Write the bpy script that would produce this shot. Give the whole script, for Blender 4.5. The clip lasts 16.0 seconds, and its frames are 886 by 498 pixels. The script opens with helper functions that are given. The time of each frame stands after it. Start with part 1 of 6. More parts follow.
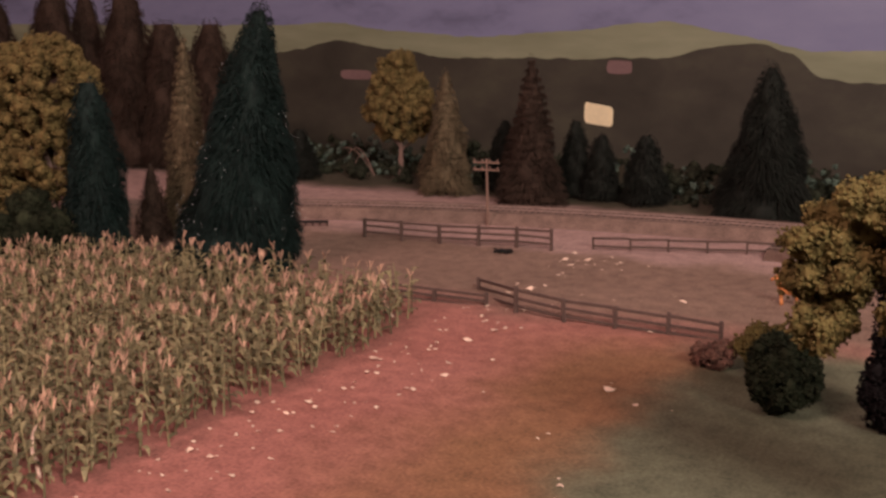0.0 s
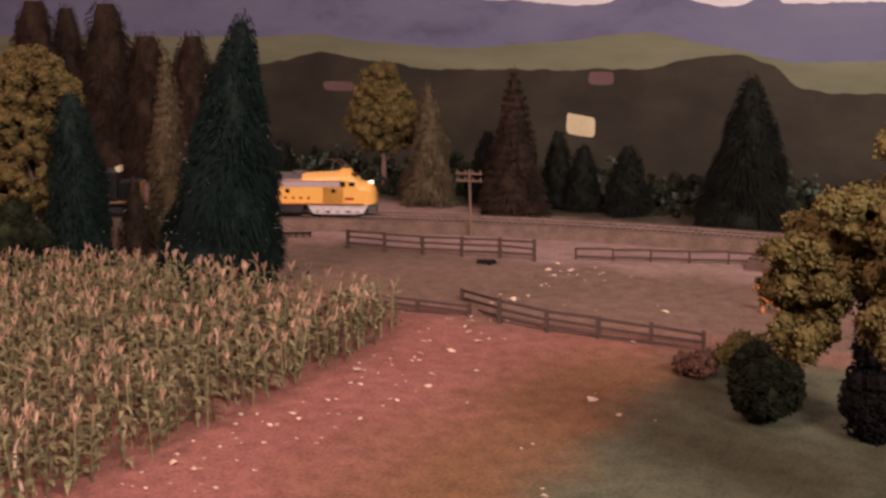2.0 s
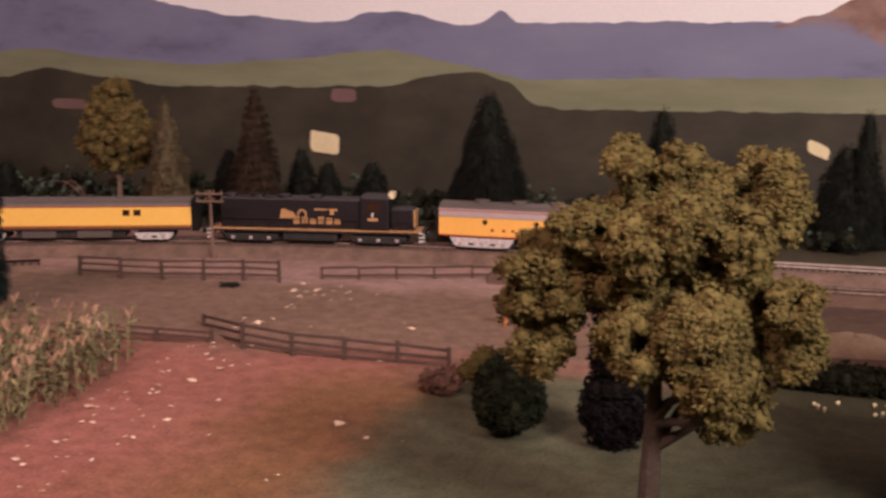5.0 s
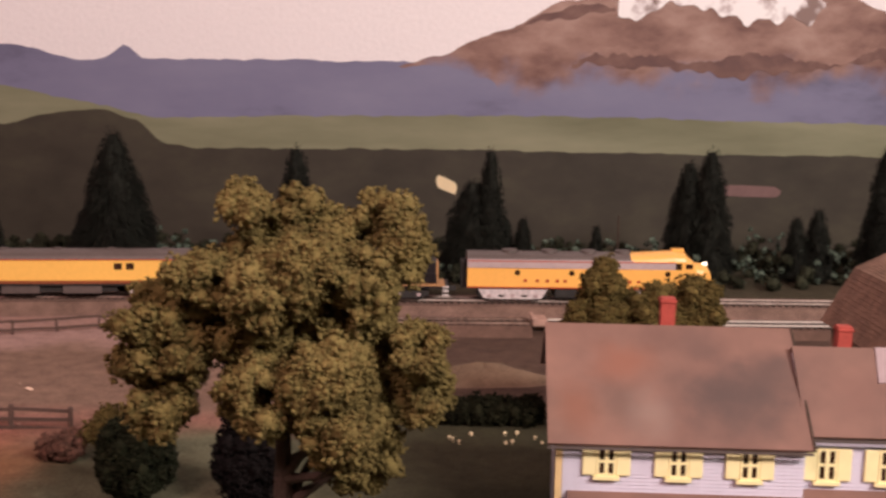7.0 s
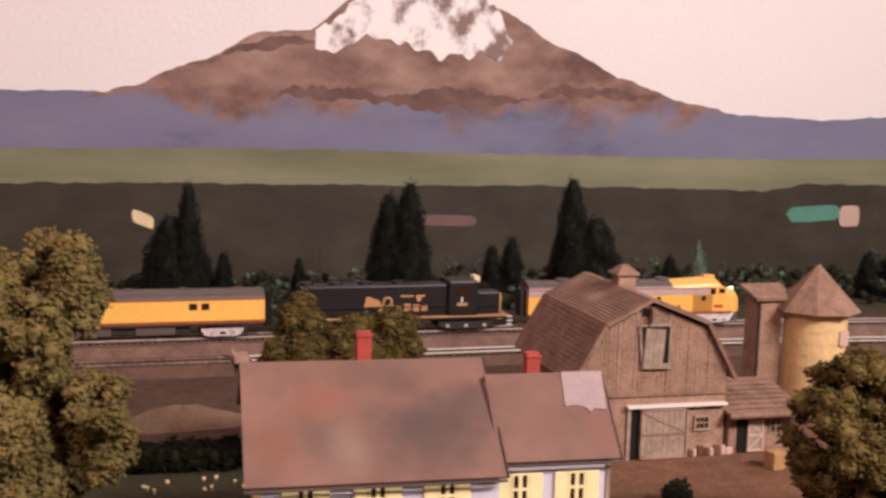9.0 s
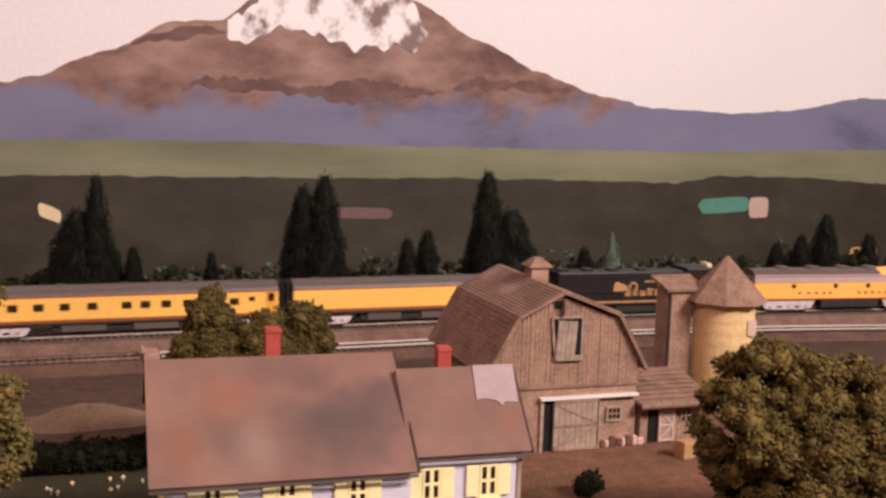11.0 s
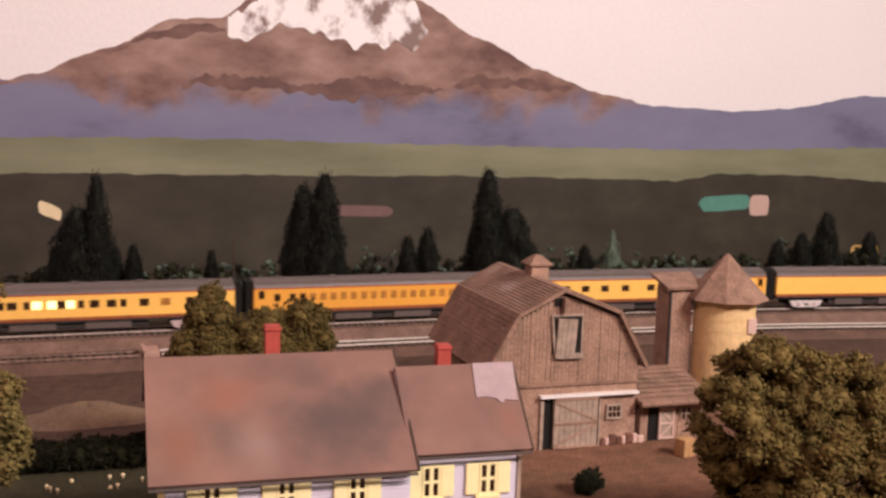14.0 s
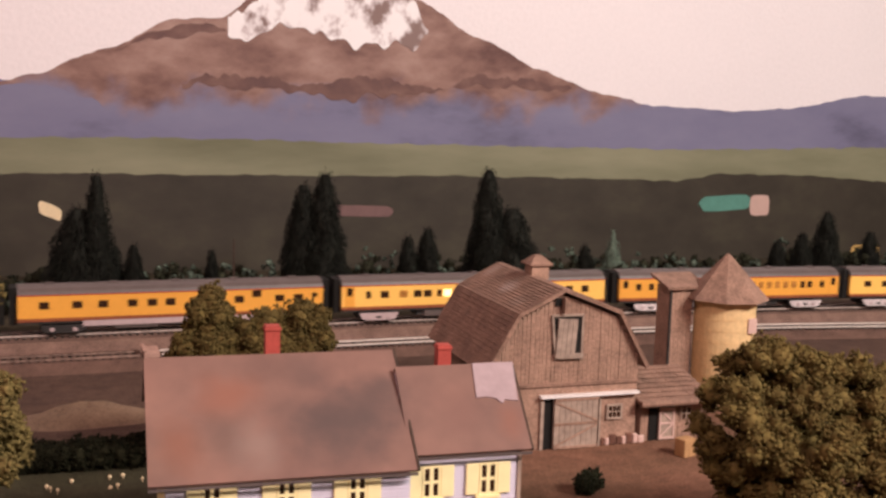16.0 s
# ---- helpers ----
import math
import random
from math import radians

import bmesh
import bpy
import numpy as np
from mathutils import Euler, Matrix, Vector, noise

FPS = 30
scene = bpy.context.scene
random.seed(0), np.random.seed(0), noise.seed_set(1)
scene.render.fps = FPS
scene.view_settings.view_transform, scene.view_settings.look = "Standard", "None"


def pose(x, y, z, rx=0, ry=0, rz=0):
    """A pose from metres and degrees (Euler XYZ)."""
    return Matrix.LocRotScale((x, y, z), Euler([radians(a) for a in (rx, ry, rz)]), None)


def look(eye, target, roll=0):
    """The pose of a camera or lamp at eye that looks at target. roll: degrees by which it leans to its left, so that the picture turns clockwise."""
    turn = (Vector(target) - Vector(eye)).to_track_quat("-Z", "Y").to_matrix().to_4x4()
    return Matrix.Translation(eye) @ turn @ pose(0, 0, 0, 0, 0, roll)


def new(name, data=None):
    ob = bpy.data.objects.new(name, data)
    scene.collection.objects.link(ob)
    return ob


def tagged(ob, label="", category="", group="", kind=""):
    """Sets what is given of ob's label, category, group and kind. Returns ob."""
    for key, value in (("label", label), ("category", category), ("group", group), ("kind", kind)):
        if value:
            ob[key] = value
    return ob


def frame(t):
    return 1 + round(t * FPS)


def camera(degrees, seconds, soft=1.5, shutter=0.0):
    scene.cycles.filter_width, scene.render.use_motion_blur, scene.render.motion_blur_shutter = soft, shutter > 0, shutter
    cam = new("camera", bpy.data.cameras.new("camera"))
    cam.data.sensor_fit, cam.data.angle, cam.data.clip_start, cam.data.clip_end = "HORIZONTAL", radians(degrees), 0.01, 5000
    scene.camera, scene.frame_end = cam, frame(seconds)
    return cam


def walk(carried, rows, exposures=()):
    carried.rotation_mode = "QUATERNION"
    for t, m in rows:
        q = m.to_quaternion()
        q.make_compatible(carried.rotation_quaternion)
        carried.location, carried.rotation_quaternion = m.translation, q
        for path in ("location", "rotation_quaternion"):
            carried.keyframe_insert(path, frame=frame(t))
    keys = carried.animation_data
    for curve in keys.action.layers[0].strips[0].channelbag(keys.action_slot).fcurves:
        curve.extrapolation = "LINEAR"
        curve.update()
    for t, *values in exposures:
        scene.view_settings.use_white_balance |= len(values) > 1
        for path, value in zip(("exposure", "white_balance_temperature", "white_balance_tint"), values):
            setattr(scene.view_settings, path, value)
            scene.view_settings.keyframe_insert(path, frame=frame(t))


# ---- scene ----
# The model railway is about 1:87. x runs along the track, y towards the painted wall, z up; the layout's ground is z = 0.
cam = camera(42.5, 16.0, soft=2.8, shutter=0.4)
ROWS = [
    (0.0, -0.0248, -0.0579, 0.2426, 77.677, 0.458, 29.481),
    (0.5, -0.0246, -0.0594, 0.2430, 77.895, 0.444, 29.262),
    (1.0, -0.0244, -0.0595, 0.2430, 78.051, 0.481, 29.101),
    (1.5, -0.0241, -0.0595, 0.2431, 78.136, 0.507, 28.941),
    (2.0, -0.0241, -0.0595, 0.2432, 78.208, 0.501, 28.601),
    (2.5, -0.0240, -0.0583, 0.2428, 78.231, 0.449, 27.962),
    (3.0, -0.0245, -0.0564, 0.2427, 78.271, 0.373, 26.545),
    (3.2, -0.0243, -0.0553, 0.2427, 78.340, 0.350, 26.060),
    (5.3, -0.0245, -0.0375, 0.2430, 79.480, -0.330, 13.295),
    (5.5, -0.0246, -0.0350, 0.2431, 79.993, -0.424, 11.287),
    (6.0, -0.0224, -0.0269, 0.2437, 80.726, -0.475, 6.402),
    (6.5, -0.0200, -0.0224, 0.2437, 80.910, -0.717, 2.579),
    (7.0, -0.0176, -0.0148, 0.2432, 80.983, -0.999, -1.725),
    (7.5, -0.0155, -0.0117, 0.2432, 81.056, -1.301, -5.299),
    (8.0, -0.0119, -0.0098, 0.2450, 82.615, -1.192, -10.523),
    (8.5, -0.0100, -0.0074, 0.2449, 82.837, -1.321, -13.103),
    (9.0, -0.0073, -0.0043, 0.2450, 82.803, -1.518, -16.316),
    (9.5, -0.0037, -0.0012, 0.2449, 82.845, -1.709, -19.440),
    (9.7, -0.0020, -0.0009, 0.2450, 82.840, -1.722, -20.370),
    (12.0, -0.0009, -0.0005, 0.2452, 82.430, -1.727, -20.349),
    (12.5, -0.0009, -0.0004, 0.2452, 82.430, -1.736, -20.359),
    (13.0, -0.0010, -0.0005, 0.2451, 82.430, -1.746, -20.359),
    (13.5, -0.0004, -0.0002, 0.2450, 82.429, -1.747, -20.339),
    (14.0, -0.0003, -0.0001, 0.2450, 82.419, -1.737, -20.339),
    (14.5, -0.0000, -0.0001, 0.2450, 82.419, -1.727, -20.319),
    (15.0, -0.0006, -0.0002, 0.2451, 82.420, -1.756, -20.359),
    (15.5, -0.0004, -0.0002, 0.2450, 82.420, -1.737, -20.349),
    (16.0, 0.0000, 0.0000, 0.2450, 82.418, -1.717, -20.319),
]
walk(cam, [(t, pose(x, y, z, rx, ry, rz)) for t, x, y, z, rx, ry, rz in ROWS])

# ---- light ----
world = bpy.data.worlds.new("room")
world.use_nodes = True
world.node_tree.nodes["Background"].inputs[0].default_value = (1.0, 0.80, 0.74, 1)
world.node_tree.nodes["Background"].inputs[1].default_value = 0.02
scene.world = world


def unseen_lamp(x, y, z, sx, sy, watts, colour, aim):
    data = bpy.data.lights.new("unseen_light", "AREA")
    data.shape, data.size, data.size_y, data.energy, data.color = "RECTANGLE", sx, sy, watts, colour
    ob = new("unseen_light", data)
    ob.matrix_world = look((x, y, z), aim)
    return ob


WARM = (1.0, 0.86, 0.79)
# added lamps out of view: right-front key, pinkish fill that reddens the left
unseen_lamp(1.15, -0.75, 1.25, 0.9, 0.25, 62.0, WARM, (0.45, 0.9, 0.0))
unseen_lamp(-0.72, -0.75, 1.35, 0.6, 0.2, 21.0, (1.0, 0.61, 0.58), (-0.70, 1.1, 0.15))

# ---- materials ----


def mat(name, colour, rough=0.7, metal=0.0, var=0.25, scale=30.0, fine=220.0, bump=0.2, dark=None, spec=0.3, island=0.0):
    """Two scales of variation in colour, and fine relief."""
    m = bpy.data.materials.new(name)
    m.use_nodes = True
    nt = m.node_tree
    b = nt.nodes["Principled BSDF"]
    b.inputs["Roughness"].default_value, b.inputs["Metallic"].default_value = rough, metal
    b.inputs["Specular IOR Level"].default_value = spec
    co = nt.nodes.new("ShaderNodeTexCoord")
    n1, n2 = nt.nodes.new("ShaderNodeTexNoise"), nt.nodes.new("ShaderNodeTexNoise")
    for n, s in ((n1, scale), (n2, fine)):
        n.inputs["Scale"].default_value, n.inputs["Detail"].default_value = s, 4.0
        nt.links.new(co.outputs["Object"], n.inputs["Vector"])
    add = nt.nodes.new("ShaderNodeMath")
    add.operation = "ADD"
    nt.links.new(n1.outputs["Fac"], add.inputs[0])
    nt.links.new(n2.outputs["Fac"], add.inputs[1])
    ramp = nt.nodes.new("ShaderNodeMapRange")
    ramp.inputs["From Min"].default_value, ramp.inputs["From Max"].default_value = 0.65, 1.35
    nt.links.new(add.outputs[0], ramp.inputs["Value"])
    mix = nt.nodes.new("ShaderNodeMix")
    mix.data_type = "RGBA"
    lo = dark or tuple(c * (1 - var) for c in colour)
    hi = tuple(min(1, c * (1 + var * 0.6)) for c in colour)
    mix.inputs["A"].default_value, mix.inputs["B"].default_value = (*lo, 1), (*hi, 1)
    nt.links.new(ramp.outputs[0], mix.inputs["Factor"])
    out = mix.outputs["Result"]
    if island:
        geo = nt.nodes.new("ShaderNodeNewGeometry")
        hs = nt.nodes.new("ShaderNodeHueSaturation")
        mr = nt.nodes.new("ShaderNodeMapRange")
        mr.inputs["To Min"].default_value, mr.inputs["To Max"].default_value = 1 - island, 1 + island
        nt.links.new(geo.outputs["Random Per Island"], mr.inputs["Value"])
        nt.links.new(mr.outputs[0], hs.inputs["Value"])
        nt.links.new(out, hs.inputs["Color"])
        out = hs.outputs["Color"]
    nt.links.new(out, b.inputs["Base Color"])
    if bump:
        bp = nt.nodes.new("ShaderNodeBump")
        bp.inputs["Strength"].default_value, bp.inputs["Distance"].default_value = bump, 0.001
        nt.links.new(n2.outputs["Fac"], bp.inputs["Height"])
        nt.links.new(bp.outputs[0], b.inputs["Normal"])
    return m


def glow(name, colour, strength):
    m = bpy.data.materials.new(name)
    m.use_nodes = True
    b = m.node_tree.nodes["Principled BSDF"]
    b.inputs["Base Color"].default_value = (*colour, 1)
    b.inputs["Emission Color"].default_value, b.inputs["Emission Strength"].default_value = (*colour, 1), strength
    return m


M_SKY = mat("sky_paint", (0.84, 0.80, 0.82), 0.5, var=0.05, scale=3, fine=160, bump=0.5)
M_BCREAM = mat("cream_paint", (0.80, 0.66, 0.42), 0.5, var=0.1)
M_BMAUVE = mat("mauve_paint", (0.17, 0.10, 0.095), 0.6, var=0.15)
M_BTEAL = mat("teal_paint", (0.10, 0.27, 0.22), 0.6, var=0.15)
M_BPINK = mat("pink_paint", (0.55, 0.38, 0.33), 0.6, var=0.1)
M_BYEL = mat("ochre_paint", (0.55, 0.36, 0.12), 0.6, var=0.1)


def streaked(name, colours, edges, scale, stretch, lean=0.0, fade=None):
    """Brushed paint: a few colours laid in slanting strokes; fade = (z low, z high, colour) melts it into what lies below."""
    m = bpy.data.materials.new(name)
    m.use_nodes = True
    nt = m.node_tree
    b = nt.nodes["Principled BSDF"]
    b.inputs["Roughness"].default_value = 0.6
    b.inputs["Specular IOR Level"].default_value = 0.3
    co, mp = nt.nodes.new("ShaderNodeTexCoord"), nt.nodes.new("ShaderNodeMapping")
    mp.inputs["Rotation"].default_value = (0, radians(lean), 0)
    mp.inputs["Scale"].default_value = stretch
    nt.links.new(co.outputs["Object"], mp.inputs["Vector"])
    n = nt.nodes.new("ShaderNodeTexNoise")
    n.inputs["Scale"].default_value, n.inputs["Detail"].default_value, n.inputs["Roughness"].default_value = scale, 7.0, 0.62
    nt.links.new(mp.outputs[0], n.inputs["Vector"])
    ramp = nt.nodes.new("ShaderNodeValToRGB")
    ramp.color_ramp.elements[0].position, ramp.color_ramp.elements[0].color = edges[0], (*colours[0], 1)
    ramp.color_ramp.elements[1].position, ramp.color_ramp.elements[1].color = edges[-1], (*colours[-1], 1)
    for e, c in zip(edges[1:-1], colours[1:-1]):
        ramp.color_ramp.elements.new(e).color = (*c, 1)
    nt.links.new(n.outputs["Fac"], ramp.inputs["Fac"])
    out = ramp.outputs["Color"]
    if fade:
        sep, add, mr = nt.nodes.new("ShaderNodeSeparateXYZ"), nt.nodes.new("ShaderNodeMath"), nt.nodes.new("ShaderNodeMapRange")
        nt.links.new(co.outputs["Object"], sep.inputs[0])
        n2 = nt.nodes.new("ShaderNodeTexNoise")
        n2.inputs["Scale"].default_value, n2.inputs["Detail"].default_value = 16.0, 5.0
        nt.links.new(co.outputs["Object"], n2.inputs["Vector"])
        add.operation = "MULTIPLY_ADD"
        add.inputs[1].default_value = -0.13
        nt.links.new(n2.outputs["Fac"], add.inputs[0])
        nt.links.new(sep.outputs["Z"], add.inputs[2])
        mr.interpolation_type = "SMOOTHSTEP"
        mr.inputs["From Min"].default_value, mr.inputs["From Max"].default_value = fade[0] - 0.065, fade[1] - 0.065
        nt.links.new(add.outputs[0], mr.inputs["Value"])
        mx = nt.nodes.new("ShaderNodeMix")
        mx.data_type = "RGBA"
        cols, edg, sc, st, ln = fade[2]
        mp3, n3, r3 = nt.nodes.new("ShaderNodeMapping"), nt.nodes.new("ShaderNodeTexNoise"), nt.nodes.new("ShaderNodeValToRGB")
        mp3.inputs["Rotation"].default_value, mp3.inputs["Scale"].default_value = (0, radians(ln), 0), st
        nt.links.new(co.outputs["Object"], mp3.inputs["Vector"])
        n3.inputs["Scale"].default_value, n3.inputs["Detail"].default_value, n3.inputs["Roughness"].default_value = sc, 7.0, 0.62
        nt.links.new(mp3.outputs[0], n3.inputs["Vector"])
        r3.color_ramp.elements[0].position, r3.color_ramp.elements[0].color = edg[0], (*cols[0], 1)
        r3.color_ramp.elements[1].position, r3.color_ramp.elements[1].color = edg[-1], (*cols[-1], 1)
        for e, c in zip(edg[1:-1], cols[1:-1]):
            r3.color_ramp.elements.new(e).color = (*c, 1)
        nt.links.new(n3.outputs["Fac"], r3.inputs["Fac"])
        nt.links.new(r3.outputs["Color"], mx.inputs["A"])
        nt.links.new(mr.outputs[0], mx.inputs["Factor"])
        nt.links.new(out, mx.inputs["B"])
        out = mx.outputs["Result"]
    nt.links.new(out, b.inputs["Base Color"])
    bp = nt.nodes.new("ShaderNodeBump")
    bp.inputs["Strength"].default_value, bp.inputs["Distance"].default_value = 0.3, 0.001
    nt.links.new(n.outputs["Fac"], bp.inputs["Height"])
    nt.links.new(bp.outputs[0], b.inputs["Normal"])
    return m


FOOTHILL = ([(0.100, 0.098, 0.160), (0.180, 0.178, 0.280), (0.214, 0.212, 0.314)], [0.27, 0.46, 0.7], 5.0, (1.0, 1.0, 2.5), 6)
M_VOLC = streaked("volcano_paint", [(0.125, 0.062, 0.055), (0.215, 0.12, 0.10), (0.29, 0.175, 0.145), (0.40, 0.27, 0.23)], [0.34, 0.45, 0.54, 0.68], 9.0, (1.0, 1.0, 2.0), -30, (0.215, 0.262, FOOTHILL))
M_VOLCD = streaked("volcano_shadow_paint", [(0.105, 0.055, 0.055), (0.15, 0.08, 0.07), (0.21, 0.12, 0.10)], [0.3, 0.5, 0.7], 24.0, (1.0, 1.0, 1.4), 30)
M_SNOW = streaked("snow_paint", [(0.24, 0.165, 0.15), (0.62, 0.56, 0.57), (0.90, 0.88, 0.89)], [0.38, 0.44, 0.50], 24.0, (1.0, 1.0, 0.85), 38)
M_BLUE = streaked("lavender_paint", *FOOTHILL)
M_GREEN = streaked("sage_paint", [(0.150, 0.152, 0.092), (0.205, 0.208, 0.132), (0.262, 0.260, 0.172)], [0.3, 0.5, 0.7], 6.0, (0.5, 1.0, 2.5), 0)
M_DARK = streaked("forest_paint", [(0.030, 0.025, 0.018), (0.044, 0.037, 0.027), (0.064, 0.057, 0.038)], [0.3, 0.5, 0.72], 9.0, (1.0, 1.0, 1.6), 0)
M_WALL = mat("room_wall_paint", (0.35, 0.32, 0.30), 0.8, var=0.08, scale=3)
M_BALE = mat("straw_bale", (0.42, 0.24, 0.11), 0.9, var=0.3, scale=150, fine=700, bump=0.8)
M_BALLAST = mat("ballast", (0.190, 0.120, 0.095), 0.95, var=0.5, scale=60, fine=700, bump=0.9)
M_BALLASTD = mat("brown_ballast", (0.125, 0.072, 0.054), 0.95, var=0.5, scale=60, fine=700, bump=0.9)
M_BLOCK = mat("pinkish_timber", (0.40, 0.25, 0.20), 0.85, var=0.3, scale=120, fine=600)
M_RAILD = mat("dull_rail", (0.24, 0.165, 0.135), 0.6, metal=0.2, var=0.75, scale=55, fine=300)
M_RAILP = mat("pinkish_rail", (0.30, 0.195, 0.165), 0.6, metal=0.2, var=0.4, scale=55, fine=300)
M_RAILM = mat("worn_rail", (0.56, 0.46, 0.41), 0.45, metal=0.3, var=0.45, scale=90, fine=300)
# amber base colour stands for faint interior light behind the panes
M_AMBER = mat("interior_light_amber", (0.42, 0.185, 0.045), 0.2, var=0.35, scale=160, spec=0.6, bump=0)
M_MOUND = mat("tan_dirt", (0.20, 0.135, 0.09), 0.95, var=0.4, scale=40, fine=500, bump=0.8)
M_HEDGE = mat("clipped_hedge", (0.013, 0.013, 0.007), 0.95, var=0.5, scale=60, fine=300, bump=0, island=0.4, spec=0.05)
M_TIE = mat("tie_wood", (0.045, 0.030, 0.024), 0.9, var=0.4)
# pale, mostly diffuse colour carries the highlight of the lit rail tops
M_RAIL = mat("highlit_nickel_rail", (0.80, 0.72, 0.66), 0.35, metal=0.35, var=0.15)
M_FENCE = mat("fence_wood", (0.085, 0.052, 0.042), 0.85, var=0.35, scale=120, fine=800)
M_POLE = mat("pole_wood", (0.20, 0.12, 0.09), 0.85, var=0.3, scale=120, fine=800)
M_BARK = mat("bark", (0.19, 0.12, 0.095), 0.9, var=0.4, scale=120, fine=600, bump=0.8)
# dark bark; also paints shade at the roof verges and the big tree's trunk
M_BARKD = mat("dark_bark_and_shade", (0.06, 0.04, 0.03), 0.9, var=0.4, scale=120, fine=600, bump=0.8)
M_NEEDLE = mat("dark_green_bristle", (0.010, 0.018, 0.0155), 0.65, var=0.5, scale=40, fine=300, bump=0, island=0.6, spec=0.08)
M_NEEDLE2 = mat("blackish_bristle", (0.013, 0.014, 0.011), 0.7, var=0.5, scale=40, fine=300, bump=0, island=0.5, spec=0.08)
M_NEEDLEB = mat("brown_bristle", (0.040, 0.025, 0.018), 0.8, var=0.5, scale=40, fine=300, bump=0, island=0.5, spec=0.08)
M_NEEDLET = mat("tan_bristle", (0.115, 0.085, 0.050), 0.8, var=0.5, scale=40, fine=300, bump=0, island=0.5, spec=0.08)
M_FROST = mat("frost_flock", (0.55, 0.58, 0.56), 0.8, var=0.2)
M_LEAFY = mat("ochre_foliage", (0.165, 0.118, 0.046), 0.95, var=0.5, scale=45, fine=300, bump=0, island=0.2, spec=0.1)
M_LEAFO = mat("olive_foliage", (0.172, 0.130, 0.048), 0.95, var=0.5, scale=40, fine=200, bump=0, island=0.10, spec=0.1)
M_LEAFD = mat("dark_olive_foliage", (0.112, 0.082, 0.028), 0.95, var=0.5, scale=45, fine=200, bump=0, island=0.12, spec=0.1)
M_LEAFM = mat("mid_olive_foliage", (0.148, 0.108, 0.037), 0.95, var=0.5, scale=45, fine=200, bump=0, island=0.12, spec=0.1)
M_LEAFG = mat("dark_green_foliage", (0.020, 0.023, 0.012), 0.95, var=0.5, scale=60, fine=300, bump=0, island=0.4, spec=0.1)
# blackish shrub colour, also dark enough to paint the crown's hollow
M_LEAFSHADE = mat("blackish_shade_foliage", (0.010, 0.008, 0.008), 0.95, var=0.5, scale=60, fine=300, bump=0, island=0.4, spec=0.05)
M_LEAFR = mat("russet_foliage", (0.13, 0.060, 0.042), 0.9, var=0.5, scale=60, fine=300, bump=0, island=0.4)
M_SCRUB = mat("grey_green_scrub", (0.034, 0.036, 0.023), 0.95, var=0.5, scale=60, fine=300, bump=0, island=0.3, spec=0.05)
M_LICHEN = mat("teal_lichen", (0.100, 0.135, 0.102), 0.9, var=0.7, scale=60, fine=300, bump=0, island=0.6)
M_CORN = mat("corn_leaf", (0.195, 0.160, 0.082), 0.7, var=0.45, scale=25, fine=200, bump=0, island=0.5)
M_TASSEL = mat("corn_tassel", (0.46, 0.28, 0.19), 0.8, var=0.4, scale=40, fine=300, bump=0, island=0.35)
M_STRAW = mat("pale_straw", (0.70, 0.50, 0.38), 0.8, var=0.3)
M_YEL = mat("yellow_body_paint", (0.91, 0.53, 0.125), 0.35, var=0.08, scale=20, spec=0.5, bump=0.03)
M_ENGINE = mat("engine_yellow_paint", (0.92, 0.475, 0.115), 0.35, var=0.08, scale=20, spec=0.5, bump=0.03)
M_ORG = mat("orange_body_paint", (0.76, 0.36, 0.06), 0.35, var=0.08, scale=20, spec=0.5, bump=0.03)
M_GREY = mat("grey_roof_paint", (0.112, 0.088, 0.082), 0.45, var=0.2, scale=20, bump=0.05)
M_PALE = mat("pale_grey_stripe", (0.46, 0.36, 0.36), 0.45, var=0.15, scale=20, bump=0.05)
M_RED = mat("red_stripe", (0.40, 0.06, 0.03), 0.4, var=0.1)
M_RUST = mat("rust_red_sill", (0.26, 0.075, 0.03), 0.5, var=0.25, scale=40)
M_SILVER = mat("silver_truck", (0.72, 0.64, 0.64), 0.45, metal=0.25, var=0.35, scale=200, bump=0.4)
M_UNDER = mat("dark_underframe", (0.03, 0.027, 0.026), 0.7, var=0.4, scale=100)
M_BLACK = mat("black_body_paint", (0.018, 0.014, 0.016), 0.4, var=0.3, scale=20, bump=0.05)
M_GOLD = mat("gold_lettering", (0.50, 0.27, 0.12), 0.5, var=0.2)
M_GLASS = mat("dark_window", (0.035, 0.016, 0.008), 0.15, var=0.2, spec=0.6, bump=0)
M_WHITE = mat("white_paint", (0.75, 0.70, 0.68), 0.5, var=0.1)
M_LIT = glow("lit_window", (1.0, 0.74, 0.30), 2.0)
M_HEAD = glow("headlight", (1.0, 0.90, 0.75), 1.4)


